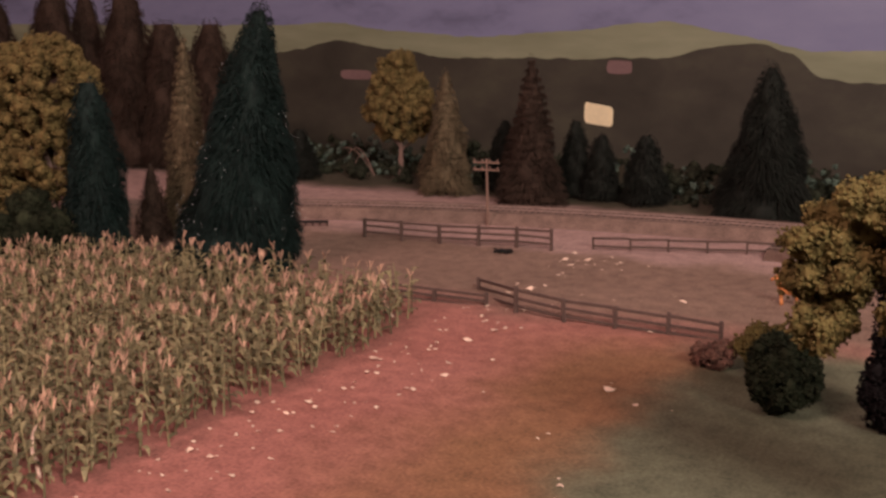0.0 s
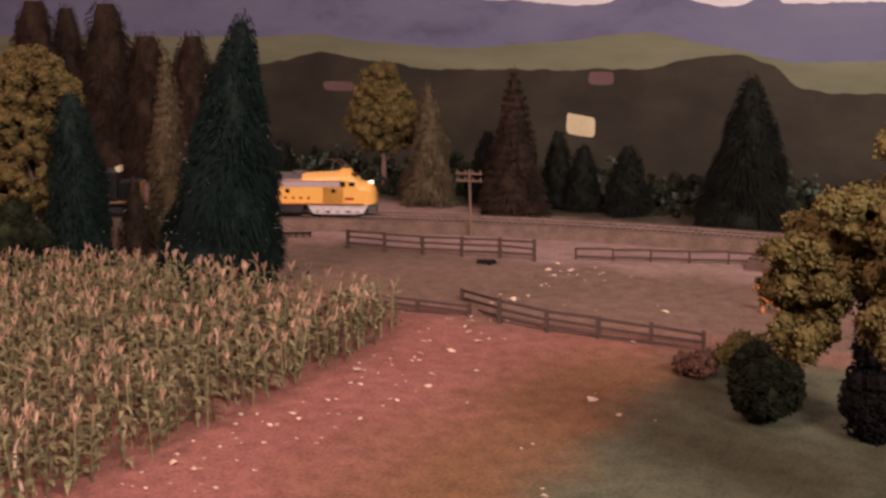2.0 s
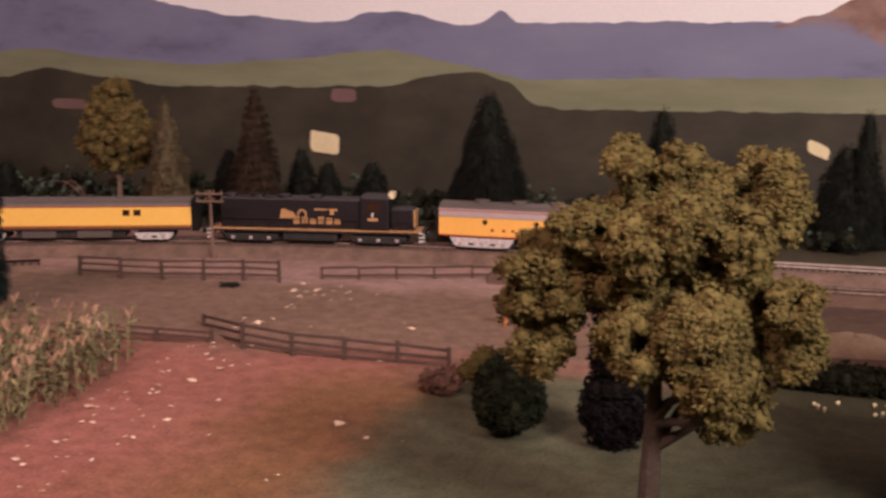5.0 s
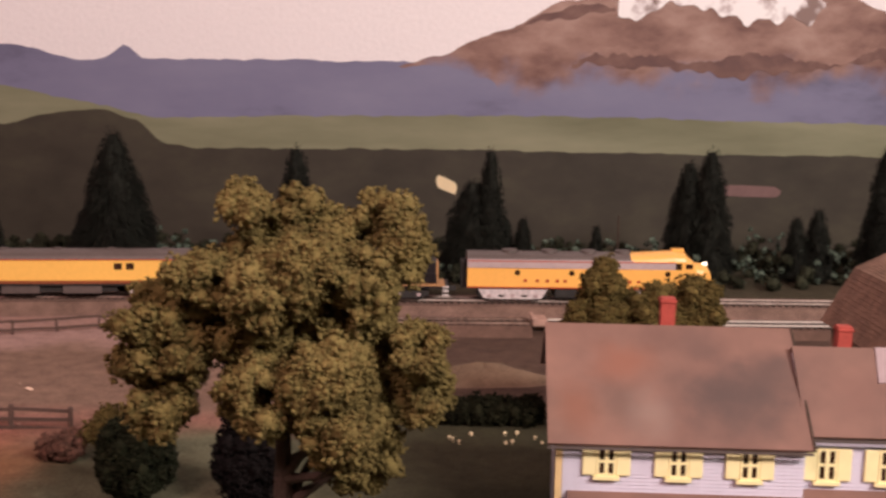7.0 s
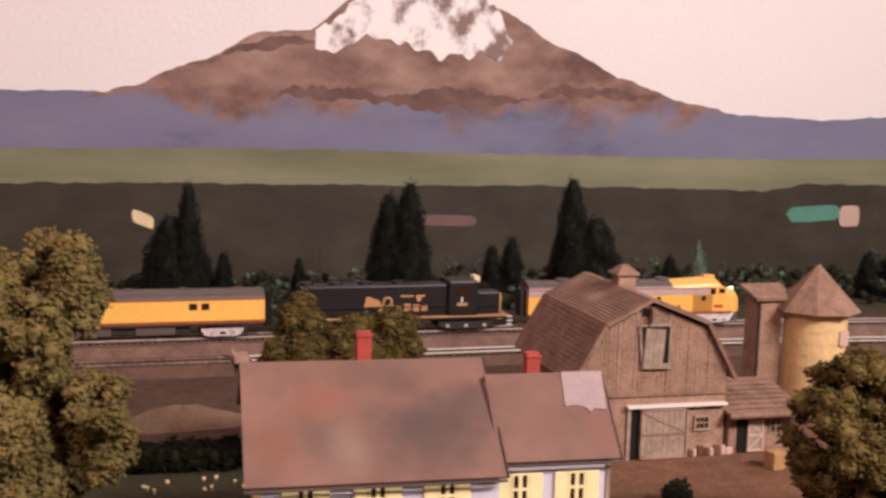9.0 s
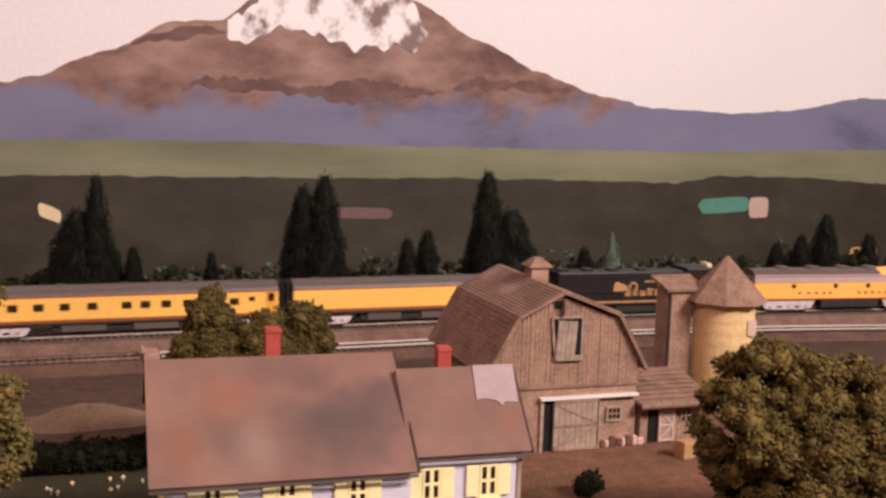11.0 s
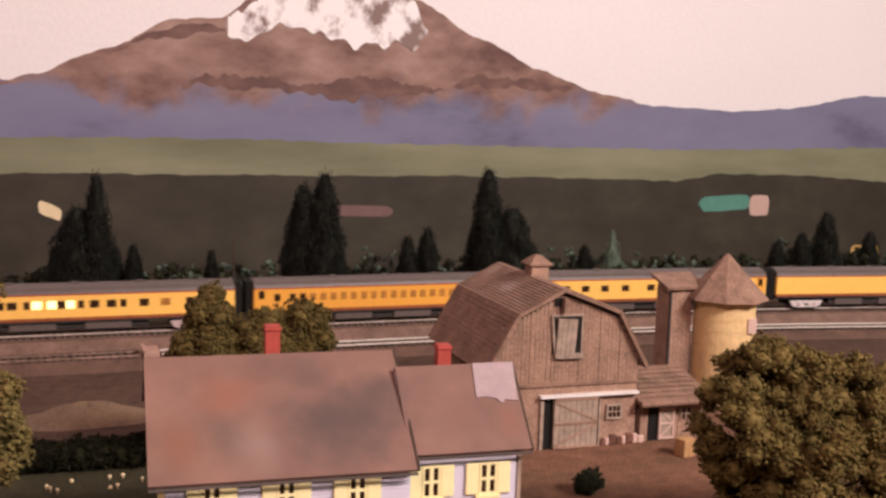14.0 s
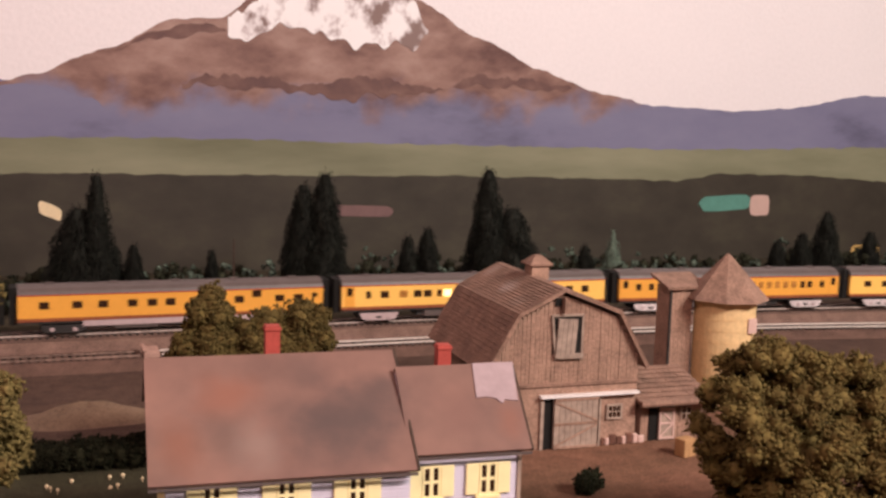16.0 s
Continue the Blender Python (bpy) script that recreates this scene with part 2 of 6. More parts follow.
def stain(m, centre, size, colour, amount):
    """A soft soot or rust stain on an object's surface, at a place of its own."""
    nt = m.node_tree
    b = nt.nodes["Principled BSDF"]
    src = b.inputs["Base Color"].links[0].from_socket
    co, mp, ln = nt.nodes.new("ShaderNodeTexCoord"), nt.nodes.new("ShaderNodeMapping"), nt.nodes.new("ShaderNodeVectorMath")
    wob, add = nt.nodes.new("ShaderNodeTexNoise"), nt.nodes.new("ShaderNodeMath")
    mp.vector_type = "TEXTURE"
    mp.inputs["Location"].default_value, mp.inputs["Scale"].default_value = centre, size
    nt.links.new(co.outputs["Object"], mp.inputs["Vector"])
    ln.operation = "LENGTH"
    nt.links.new(mp.outputs[0], ln.inputs[0])
    wob.inputs["Scale"].default_value, wob.inputs["Detail"].default_value = 60.0, 4.0
    nt.links.new(co.outputs["Object"], wob.inputs["Vector"])
    add.operation = "MULTIPLY_ADD"
    add.inputs[1].default_value = 1.1
    nt.links.new(wob.outputs["Fac"], add.inputs[0])
    nt.links.new(ln.outputs["Value"], add.inputs[2])
    mr = nt.nodes.new("ShaderNodeMapRange")
    mr.interpolation_type = "SMOOTHSTEP"
    mr.inputs["From Min"].default_value, mr.inputs["From Max"].default_value = 0.6, 1.65
    mr.inputs["To Min"].default_value, mr.inputs["To Max"].default_value = amount, 0.0
    nt.links.new(add.outputs[0], mr.inputs["Value"])
    mx = nt.nodes.new("ShaderNodeMix")
    mx.data_type = "RGBA"
    nt.links.new(mr.outputs[0], mx.inputs["Factor"])
    nt.links.new(src, mx.inputs["A"])
    mx.inputs["B"].default_value = (*colour, 1)
    nt.links.new(mx.outputs["Result"], b.inputs["Base Color"])


M_ROOF = mat("rust_brown_roof", (0.220, 0.122, 0.096), 0.75, var=0.18, scale=16, fine=50, bump=0.06, dark=(0.150, 0.086, 0.072))
stain(M_ROOF, (0.148, 0.546, 0.082), (0.046, 0.026, 0.05), (0.085, 0.060, 0.056), 0.9)
stain(M_ROOF, (0.168, 0.556, 0.090), (0.022, 0.016, 0.04), (0.095, 0.064, 0.058), 0.7)
stain(M_ROOF, (0.134, 0.570, 0.100), (0.016, 0.014, 0.04), (0.125, 0.078, 0.068), 0.6)
stain(M_ROOF, (0.092, 0.562, 0.09), (0.022, 0.016, 0.03), (0.235, 0.098, 0.066), 0.7)
stain(M_ROOF, (0.070, 0.540, 0.075), (0.016, 0.018, 0.03), (0.215, 0.092, 0.062), 0.7)
stain(M_ROOF, (0.090, 0.543, 0.075), (0.020, 0.016, 0.03), (0.120, 0.080, 0.068), 0.6)
stain(M_ROOF, (0.106, 0.538, 0.075), (0.016, 0.018, 0.03), (0.255, 0.185, 0.160), 0.5)
stain(M_ROOF, (0.212, 0.550, 0.08), (0.018, 0.016, 0.03), (0.20, 0.105, 0.085), 0.6)
stain(M_ROOF, (0.238, 0.543, 0.08), (0.010, 0.010, 0.03), (0.23, 0.100, 0.070), 0.6)
M_PATCH = mat("lilac_grey_patch", (0.345, 0.262, 0.275), 0.8, var=0.15, scale=60)
M_SIDING = mat("lilac_siding", (0.55, 0.52, 0.62), 0.6, var=0.08, scale=40)
M_SHUT = mat("cream_shutter", (0.86, 0.76, 0.42), 0.5, var=0.08, scale=60)
M_BRICK = mat("red_brick", (0.38, 0.065, 0.05), 0.8, var=0.2, scale=100, fine=500)
M_BARN = mat("weathered_board", (0.315, 0.195, 0.142), 0.9, var=0.48, scale=70, fine=500, bump=0.6)
M_BARNR = mat("weathered_barn_roof", (0.262, 0.158, 0.116), 0.9, var=0.5, scale=70, fine=500, bump=0.6)
stain(M_BARNR, (-0.022, 0.058, 0.106), (0.010, 0.016, 0.010), (0.46, 0.36, 0.32), 0.55)
stain(M_BARNR, (-0.014, 0.112, 0.110), (0.012, 0.010, 0.010), (0.44, 0.33, 0.28), 0.5)
stain(M_BARNR, (-0.030, 0.020, 0.102), (0.008, 0.012, 0.010), (0.40, 0.30, 0.25), 0.4)
M_TRIM = mat("pale_barn_trim", (0.33, 0.25, 0.20), 0.85, var=0.35, scale=100)
M_SILO = mat("buff_silo", (0.68, 0.48, 0.245), 0.8, var=0.22, scale=30, fine=260, bump=0.3)
# near-black: painted shade of openings, and the colour of some black parts
M_SHADEBLK = mat("shade_and_black", (0.008, 0.007, 0.006), 0.9, var=0.2)


def ground_material():
    """Bare red-brown earth, with a worn lawn by the house, darker tilled soil and a grey-brown pasture beyond the fence."""
    m = bpy.data.materials.new("layout_earth")
    m.use_nodes = True
    nt = m.node_tree
    b = nt.nodes["Principled BSDF"]
    b.inputs["Roughness"].default_value = 0.95
    b.inputs["Specular IOR Level"].default_value = 0.15
    co = nt.nodes.new("ShaderNodeTexCoord")
    wob = nt.nodes.new("ShaderNodeTexNoise")
    wob.inputs["Scale"].default_value, wob.inputs["Detail"].default_value = 14.0, 5.0
    nt.links.new(co.outputs["Object"], wob.inputs["Vector"])
    sub = nt.nodes.new("ShaderNodeVectorMath")
    sub.operation = "MULTIPLY_ADD"
    sub.inputs[1].default_value = (0.09, 0.09, 0.0)
    nt.links.new(wob.outputs["Color"], sub.inputs[0])
    nt.links.new(co.outputs["Object"], sub.inputs[2])
    sep = nt.nodes.new("ShaderNodeSeparateXYZ")
    nt.links.new(sub.outputs[0], sep.inputs[0])

    def band(a, b0, b1, axis="X", add_y=0.0):
        r = nt.nodes.new("ShaderNodeMapRange")
        r.interpolation_type = "SMOOTHSTEP"
        r.inputs["From Min"].default_value, r.inputs["From Max"].default_value = b0, b1
        if add_y:
            ma = nt.nodes.new("ShaderNodeMath")
            ma.operation = "MULTIPLY_ADD"
            ma.inputs[1].default_value = add_y
            nt.links.new(sep.outputs["Y"], ma.inputs[0])
            nt.links.new(sep.outputs["X"], ma.inputs[2])
            nt.links.new(ma.outputs[0], r.inputs["Value"])
        else:
            nt.links.new(sep.outputs[axis], r.inputs["Value"])
        return r.outputs[0]

    def times(a, c):
        n = nt.nodes.new("ShaderNodeMath")
        n.operation = "MULTIPLY"
        nt.links.new(a, n.inputs[0])
        nt.links.new(c, n.inputs[1])
        return n.outputs[0]

    def mix(fac, a, c):
        n = nt.nodes.new("ShaderNodeMix")
        n.data_type = "RGBA"
        nt.links.new(fac, n.inputs["Factor"])
        for key, v in (("A", a), ("B", c)):
            if isinstance(v, tuple):
                n.inputs[key].default_value = (*v, 1)
            else:
                nt.links.new(v, n.inputs[key])
        return n.outputs["Result"]

    big, fine = nt.nodes.new("ShaderNodeTexNoise"), nt.nodes.new("ShaderNodeTexNoise")
    for n, s in ((big, 9.0), (fine, 420.0)):
        n.inputs["Scale"].default_value, n.inputs["Detail"].default_value = s, 5.0
        nt.links.new(co.outputs["Object"], n.inputs["Vector"])
    earth = mix(big.outputs["Fac"], (0.265, 0.098, 0.078), (0.37, 0.157, 0.128))
    tilled = times(band(0, -0.36, -0.24), band(0, 0.78, 0.70, "Y"))
    earth = mix(tilled, earth, (0.21, 0.105, 0.055))
    pasture = mix(big.outputs["Fac"], (0.155, 0.098, 0.072), (0.25, 0.160, 0.122))
    earth = mix(band(0, 0.74, 0.83, "Y"), earth, pasture)
    gravel = times(band(0, 0.97, 1.02, "Y"), band(0, -0.05, -0.25))
    earth = mix(gravel, earth, mix(big.outputs["Fac"], (0.27, 0.17, 0.15), (0.40, 0.26, 0.23)))
    bank = times(band(0, 0.80, 0.86, "Y"), band(0, -0.12, 0.02))
    earth = mix(bank, earth, mix(big.outputs["Fac"], (0.050, 0.030, 0.024), (0.112, 0.068, 0.050)))
    earth = mix(band(0, 1.20, 1.26, "Y"), earth, (0.06, 0.05, 0.032))
    lawn = mix(big.outputs["Fac"], (0.085, 0.085, 0.05), (0.13, 0.13, 0.085))
    lawnf = times(band(0, -0.235, -0.17), band(0, 0.80, 0.74, "Y"))
    earth = mix(lawnf, earth, lawn)
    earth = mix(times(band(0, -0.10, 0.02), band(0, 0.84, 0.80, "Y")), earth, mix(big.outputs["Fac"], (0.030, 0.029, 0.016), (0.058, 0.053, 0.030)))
    yard = mix(big.outputs["Fac"], (0.085, 0.055, 0.032), (0.25, 0.118, 0.078))
    earth = mix(times(band(0, 0.29, 0.35), band(0, 0.85, 0.80, "Y")), earth, yard)
    gr = nt.nodes.new("ShaderNodeMapRange")
    gr.inputs["From Min"].default_value, gr.inputs["From Max"].default_value = 0.34, 0.66
    gr.inputs["To Min"].default_value, gr.inputs["To Max"].default_value = 0.62, 1.32
    mid, both = nt.nodes.new("ShaderNodeTexNoise"), nt.nodes.new("ShaderNodeMix")
    mid.inputs["Scale"].default_value, mid.inputs["Detail"].default_value = 75.0, 6.0
    nt.links.new(co.outputs["Object"], mid.inputs["Vector"])
    both.inputs["Factor"].default_value = 0.45
    nt.links.new(fine.outputs["Fac"], both.inputs["A"])
    nt.links.new(mid.outputs["Fac"], both.inputs["B"])
    nt.links.new(both.outputs["Result"], gr.inputs["Value"])
    hs = nt.nodes.new("ShaderNodeHueSaturation")
    nt.links.new(gr.outputs[0], hs.inputs["Value"])
    nt.links.new(earth, hs.inputs["Color"])
    nt.links.new(hs.outputs["Color"], b.inputs["Base Color"])
    bp = nt.nodes.new("ShaderNodeBump")
    bp.inputs["Strength"].default_value, bp.inputs["Distance"].default_value = 0.8, 0.0015
    nt.links.new(fine.outputs["Fac"], bp.inputs["Height"])
    nt.links.new(bp.outputs[0], b.inputs["Normal"])
    return m


M_EARTH = ground_material()

# ---- mesh helpers ----


def box(bm, x0, x1, y0, y1, z0, z1, turn=None):
    m = Matrix.Translation(((x0 + x1) / 2, (y0 + y1) / 2, (z0 + z1) / 2)) @ Matrix.Diagonal((x1 - x0, y1 - y0, z1 - z0, 1))
    bmesh.ops.create_cube(bm, size=1, matrix=(turn @ m) if turn else m)
    return bm


def boxm(*a, turn=None):
    return box(bmesh.new(), *a, turn=turn)


def soft(bm, w, seg=2):
    bmesh.ops.bevel(bm, geom=bm.edges[:], offset=w, segments=seg, affect="EDGES", profile=0.6)
    return bm


def tube(bm, a, b, r0, r1, n=8):
    a, b = Vector(a), Vector(b)
    d = b - a
    q = d.to_track_quat("Z", "Y").to_matrix().to_4x4()
    bmesh.ops.create_cone(bm, cap_ends=True, segments=n, radius1=r0, radius2=max(r1, 1e-5), depth=d.length, matrix=Matrix.Translation((a + b) / 2) @ q)
    return bm


def prism(bm, poly, axis, a, b):
    """Extrude a polygon of (u, v) along an axis from a to b."""
    put = {"x": lambda u, v, w: (w, u, v), "y": lambda u, v, w: (u, w, v), "z": lambda u, v, w: (u, v, w)}[axis]
    lo = [bm.verts.new(put(u, v, a)) for u, v in poly]
    hi = [bm.verts.new(put(u, v, b)) for u, v in poly]
    n = len(poly)
    bm.faces.new(lo)
    bm.faces.new(hi[::-1])
    for i in range(n):
        bm.faces.new((lo[i], hi[i], hi[(i + 1) % n], lo[(i + 1) % n]))
    bmesh.ops.recalc_face_normals(bm, faces=bm.faces[:])
    return bm


def mesh_of(name, bm, material, smooth=False):
    me = bpy.data.meshes.new(name)
    bm.to_mesh(me)
    bm.free()
    me.materials.append(material)
    if smooth:
        for p in me.polygons:
            p.use_smooth = True
    return me


def part(name, bm, material, parent=None, label="", at=None, smooth=False):
    ob = new(name, mesh_of(name, bm, material, smooth) if isinstance(bm, bmesh.types.BMesh) else bm)
    ob.parent = parent
    if at is not None:
        ob.matrix_basis = at
    if label:
        tagged(ob, label)
    return ob


def thing(name, at, label, category, group="", kind=""):
    ob = new(name)
    ob.empty_display_size = 0.02
    ob.matrix_basis = at
    return tagged(ob, label, category, group, kind)


def raw(name, verts, faces, material):
    me = bpy.data.meshes.new(name)
    me.from_pydata(verts, [], faces)
    me.materials.append(material)
    return me


# ---- setting ----
WALL = 1.55
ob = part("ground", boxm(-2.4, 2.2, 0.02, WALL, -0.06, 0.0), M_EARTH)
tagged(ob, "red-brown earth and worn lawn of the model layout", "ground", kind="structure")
tagged(part("ground_wing", boxm(-2.4, -0.9, -1.75, 0.02, -0.06, 0.0), M_EARTH), "red-brown earth of the layout's side wing", "ground", kind="structure")
for name, dims in (("wall_back", (-3.0, 3.0, -2.6, -2.5, -1.0, 1.8)), ("wall_west", (-3.1, -3.0, -2.6, 1.7, -1.0, 1.8)), ("wall_east", (3.0, 3.1, -2.6, 1.7, -1.0, 1.8))):
    tagged(part(name, boxm(*dims), M_WALL), "plain painted room wall", "wall", kind="structure")
tagged(part("floor", boxm(-3.1, 3.1, -2.6, 1.7, -1.1, -1.0), M_WALL), "plain dark room floor", "floor", kind="structure")
tagged(part("ceiling", boxm(-3.1, 3.1, -2.6, 1.7, 1.8, 1.9), M_WALL), "plain room ceiling", "ceiling", kind="structure")
tagged(part("wall_painted", boxm(-3.0, 3.0, WALL, WALL + 0.1, -1.0, 1.8), M_SKY), "pale sky painted on the wall behind the layout", "wall", kind="structure")


def curve_at(keys, x):
    """Smooth height through a few (x, z) keys."""
    if x <= keys[0][0]:
        return keys[0][1]
    for (x0, z0), (x1, z1) in zip(keys, keys[1:]):
        if x <= x1:
            u = (x - x0) / (x1 - x0)
            u = u * u * (3 - 2 * u) * 0.6 + u * 0.4
            return z0 + (z1 - z0) * u
    return keys[-1][1]


def painted(name, top, low, depth, material, label, rough=0.003, step=0.008, x0=None, x1=None):
    """A coat of paint on the wall between two ridge lines, with a brushed edge."""
    x0, x1 = x0 if x0 is not None else top[0][0], x1 if x1 is not None else top[-1][0]
    n = int((x1 - x0) / step)
    v, f = [], []
    for i in range(n + 1):
        x = x0 + (x1 - x0) * i / n
        w = rough * (noise.noise((x * 38, depth * 900, 0)) + 0.5 * noise.noise((x * 140, depth * 900, 3)))
        lo = curve_at(low, x) if isinstance(low, (list, tuple)) else low
        lo += 0 if not isinstance(low, (list, tuple)) else rough * noise.noise((x * 60, 7, depth * 900))
        z = max(curve_at(top, x) + w, lo + 0.0003)
        v += [(x, WALL - depth, lo), (x, WALL - depth, z)]
    f = [(2 * i, 2 * i + 2, 2 * i + 3, 2 * i + 1) for i in range(n)]
    ob = new(name, raw(name, v, f, material))
    return tagged(ob, label, "painting", kind="structure")


BLUE_TOP = [(-3, 0.36), (-1.6, 0.33), (-1.02, 0.293), (-0.81, 0.26), (-0.645, 0.25), (-0.585, 0.266), (-0.54, 0.263), (-0.46, 0.245), (-0.425, 0.25), (-0.397, 0.267), (-0.373, 0.249), (-0.17, 0.251), (0.0, 0.251), (0.91, 0.243), (1.07, 0.237), (1.18, 0.245), (1.32, 0.269), (1.6, 0.262), (3, 0.25)]
VOLCANO = [(-0.03, 0.245), (0.008, 0.256), (0.12, 0.298), (0.197, 0.337), (0.256, 0.342), (0.33, 0.395), (0.40, 0.435), (0.45, 0.43), (0.53, 0.38), (0.63, 0.331), (0.72, 0.292), (0.815, 0.262), (0.93, 0.238)]
GREEN_TOP = [(-3, 0.2), (-1.25, 0.203), (-1.157, 0.208), (-1.02, 0.194), (-0.867, 0.186), (-0.723, 0.196), (-0.57, 0.211), (-0.46, 0.192), (-0.36, 0.171), (-0.17, 0.176), (0.2, 0.181), (0.6, 0.177), (0.97, 0.175), (1.37, 0.183), (3, 0.18)]
DARK_TOP = [(-3, 0.15), (-1.255, 0.157), (-1.135, 0.178), (-1.02, 0.164), (-0.918, 0.153), (-0.723, 0.155), (-0.56, 0.159), (-0.5, 0.174), (-0.435, 0.181), (-0.388, 0.168), (-0.348, 0.137), (-0.3, 0.131), (0.06, 0.133), (0.36, 0.132), (0.64, 0.132), (0.97, 0.126), (1.05, 0.137), (1.19, 0.137), (1.37, 0.126), (3, 0.13)]
painted("painted_foothills", BLUE_TOP, 0.1, 0.0006, M_BLUE, "lavender foothills painted on the wall")
painted("painted_volcano", VOLCANO, [(-0.03, 0.2446), (0.03, 0.246), (0.09, 0.230), (0.16, 0.16), (0.75, 0.16), (0.84, 0.222), (0.93, 0.2376)], 0.0008, M_VOLC, "brown snow-capped volcano painted on the wall", rough=0.004)
painted("painted_gully", [(0.205, 0.250), (0.235, 0.266), (0.30, 0.268), (0.39, 0.258), (0.46, 0.268), (0.53, 0.262), (0.56, 0.256), (0.64, 0.276), (0.70, 0.274), (0.78, 0.262)], [(0.205, 0.249), (0.235, 0.254), (0.30, 0.250), (0.36, 0.247), (0.42, 0.236), (0.47, 0.244), (0.52, 0.248), (0.56, 0.253), (0.62, 0.262), (0.70, 0.262), (0.78, 0.261)], 0.0015, M_VOLCD, "dark brown gullies painted on the volcano", rough=0.009, step=0.003)
painted("painted_gully", [(0.118, 0.293), (0.16, 0.318), (0.21, 0.330), (0.245, 0.333), (0.262, 0.326)], [(0.118, 0.291), (0.16, 0.310), (0.20, 0.312), (0.235, 0.322), (0.262, 0.324)], 0.0015, M_VOLCD, "dark shoulder painted on the volcano", rough=0.004, step=0.003)
painted("painted_snow", [(0.265, 0.345), (0.33, 0.392), (0.40, 0.434), (0.45, 0.429), (0.525, 0.383), (0.548, 0.340)], [(0.265, 0.322), (0.30, 0.318), (0.345, 0.338), (0.41, 0.319), (0.467, 0.311), (0.51, 0.322), (0.525, 0.309), (0.548, 0.336)], 0.0018, M_SNOW, "white snow cap painted on the volcano", rough=0.012, step=0.003)
painted("painted_meadow", GREEN_TOP, 0.05, 0.0024, M_GREEN, "sage green meadow band painted on the wall")
painted("painted_forest", DARK_TOP, -0.05, 0.0030, M_DARK, "dark forested hills painted on the wall")


def daub(name, cx, cz, w, h, material, label, slant=0.0, depth=0.0036, square=0.75):
    """A small painted building: an uneven brushed patch."""
    n = 22
    v = []
    for i in range(n):
        a = 2 * math.pi * i / n
        c, s = math.cos(a), math.sin(a)
        k = 1 / max(abs(c), abs(s)) ** square
        j = 1 + 0.08 * noise.noise((c * 2, s * 2, cx * 9))
        v.append((cx + c * k * w / 2 * j, WALL - depth, cz + s * k * h / 2 * j + slant * c * k))
    return tagged(new(name, raw(name, v, [tuple(range(n))[::-1]], material)), label, "painting", kind="structure")


daub("painted_barn", -0.6655, 0.073, 0.046, 0.031, M_BCREAM, "cream barn roof painted on the wall", -0.003, square=1.0)
daub("painted_barn", 0.037, 0.085, 0.028, 0.018, M_BCREAM, "cream barn painted on the wall", -0.006)
daub("painted_barn", -1.10, 0.122, 0.062, 0.016, M_BMAUVE, "faded mauve patch painted on the wall")
daub("painted_barn", -0.634, 0.144, 0.04, 0.02, M_BMAUVE, "faded mauve patch painted on the wall")
daub("painted_barn", 0.455, 0.082, 0.094, 0.016, M_BMAUVE, "mauve barn painted on the wall", -0.001)
daub("painted_barn", 1.06, 0.091, 0.094, 0.025, M_BTEAL, "teal barn roof painted on the wall", 0.002)
daub("painted_barn", 1.125, 0.087, 0.038, 0.034, M_BPINK, "pink barn gable painted on the wall", 0.0, 0.0042)
daub("painted_house", 1.345, 0.006, 0.06, 0.026, M_BYEL, "ochre houses painted on the wall")

# ---- track ----
RADIUS, BEND, LINE = 1.5, -0.25, 1.119
EAST, WIDE = 0.35, 5.0
RAIL_TOP = 0.0132


def track(s):
    """Point and heading on the main line at s metres: a curve, a straight from x = BEND to EAST, and a wide curve."""
    if s < BEND:
        a = (BEND - s) / RADIUS
        return BEND - RADIUS * math.sin(a), LINE - RADIUS * (1 - math.cos(a)), a
    if s > EAST:
        a = (s - EAST) / WIDE
        return EAST + WIDE * math.sin(a), LINE - WIDE * (1 - math.cos(a)), -a
    return s, LINE, 0.0


def siding(s):
    if s <= 0.5:
        return s, 1.036, 0.0
    a = (s - 0.5) / 2.2
    return 0.5 + 2.2 * math.sin(a), 1.036 - 2.2 * (1 - math.cos(a)), -a


def ribbon(way, s0, s1, profile, name, material, step=0.03):
    """Sweep a closed (offset, z) profile along a track."""
    n = int((s1 - s0) / step) + 1
    v, f, k = [], [], len(profile)
    for i in range(n + 1):
        x, y, a = way(s0 + (s1 - s0) * i / n)
        for o, z in profile:
            v.append((x - math.sin(a) * o, y + math.cos(a) * o, z))
    for i in range(n):
        for j in range(k):
            f.append((i * k + j, i * k + (j + 1) % k, (i + 1) * k + (j + 1) % k, (i + 1) * k + j))
    f += [tuple(range(k)), tuple(range(n * k, n * k + k))[::-1]]
    return raw(name, v, f, material)


def lay_track(way, s0, s1, z, label, wide, bed=None, steel=None, buried=0.0):
    root = thing("railway_track", pose(0, 0, 0), label, "track")
    part("roadbed", ribbon(way, s0, s1, [(-wide, 0.0), (-wide + 0.014, z - 0.003 + buried), (wide - 0.014, z - 0.003 + buried), (wide, 0.0)][::-1], "roadbed", bed or M_BALLAST), None, root, "weathered ballast bed")
    ties = bmesh.new()
    s = s0
    while s < s1:
        x, y, a = way(s)
        box(ties, -0.0013, 0.0013, -0.0145, 0.0145, z - 0.0032, z - 0.0016, turn=pose(x, y, 0, 0, 0, math.degrees(a)))
        s += 0.0068
    tagged(part("tie_rest", ties, M_TIE, root, "dark wooden ties"), kind="stuff")
    for o in (-0.00825, 0.00825):
        part("rail", ribbon(way, s0, s1, [(o - 0.0006, z - 0.0016), (o - 0.0006, z), (o + 0.0006, z), (o + 0.0006, z - 0.0016)][::-1], "rail", steel or M_RAIL), None, root)


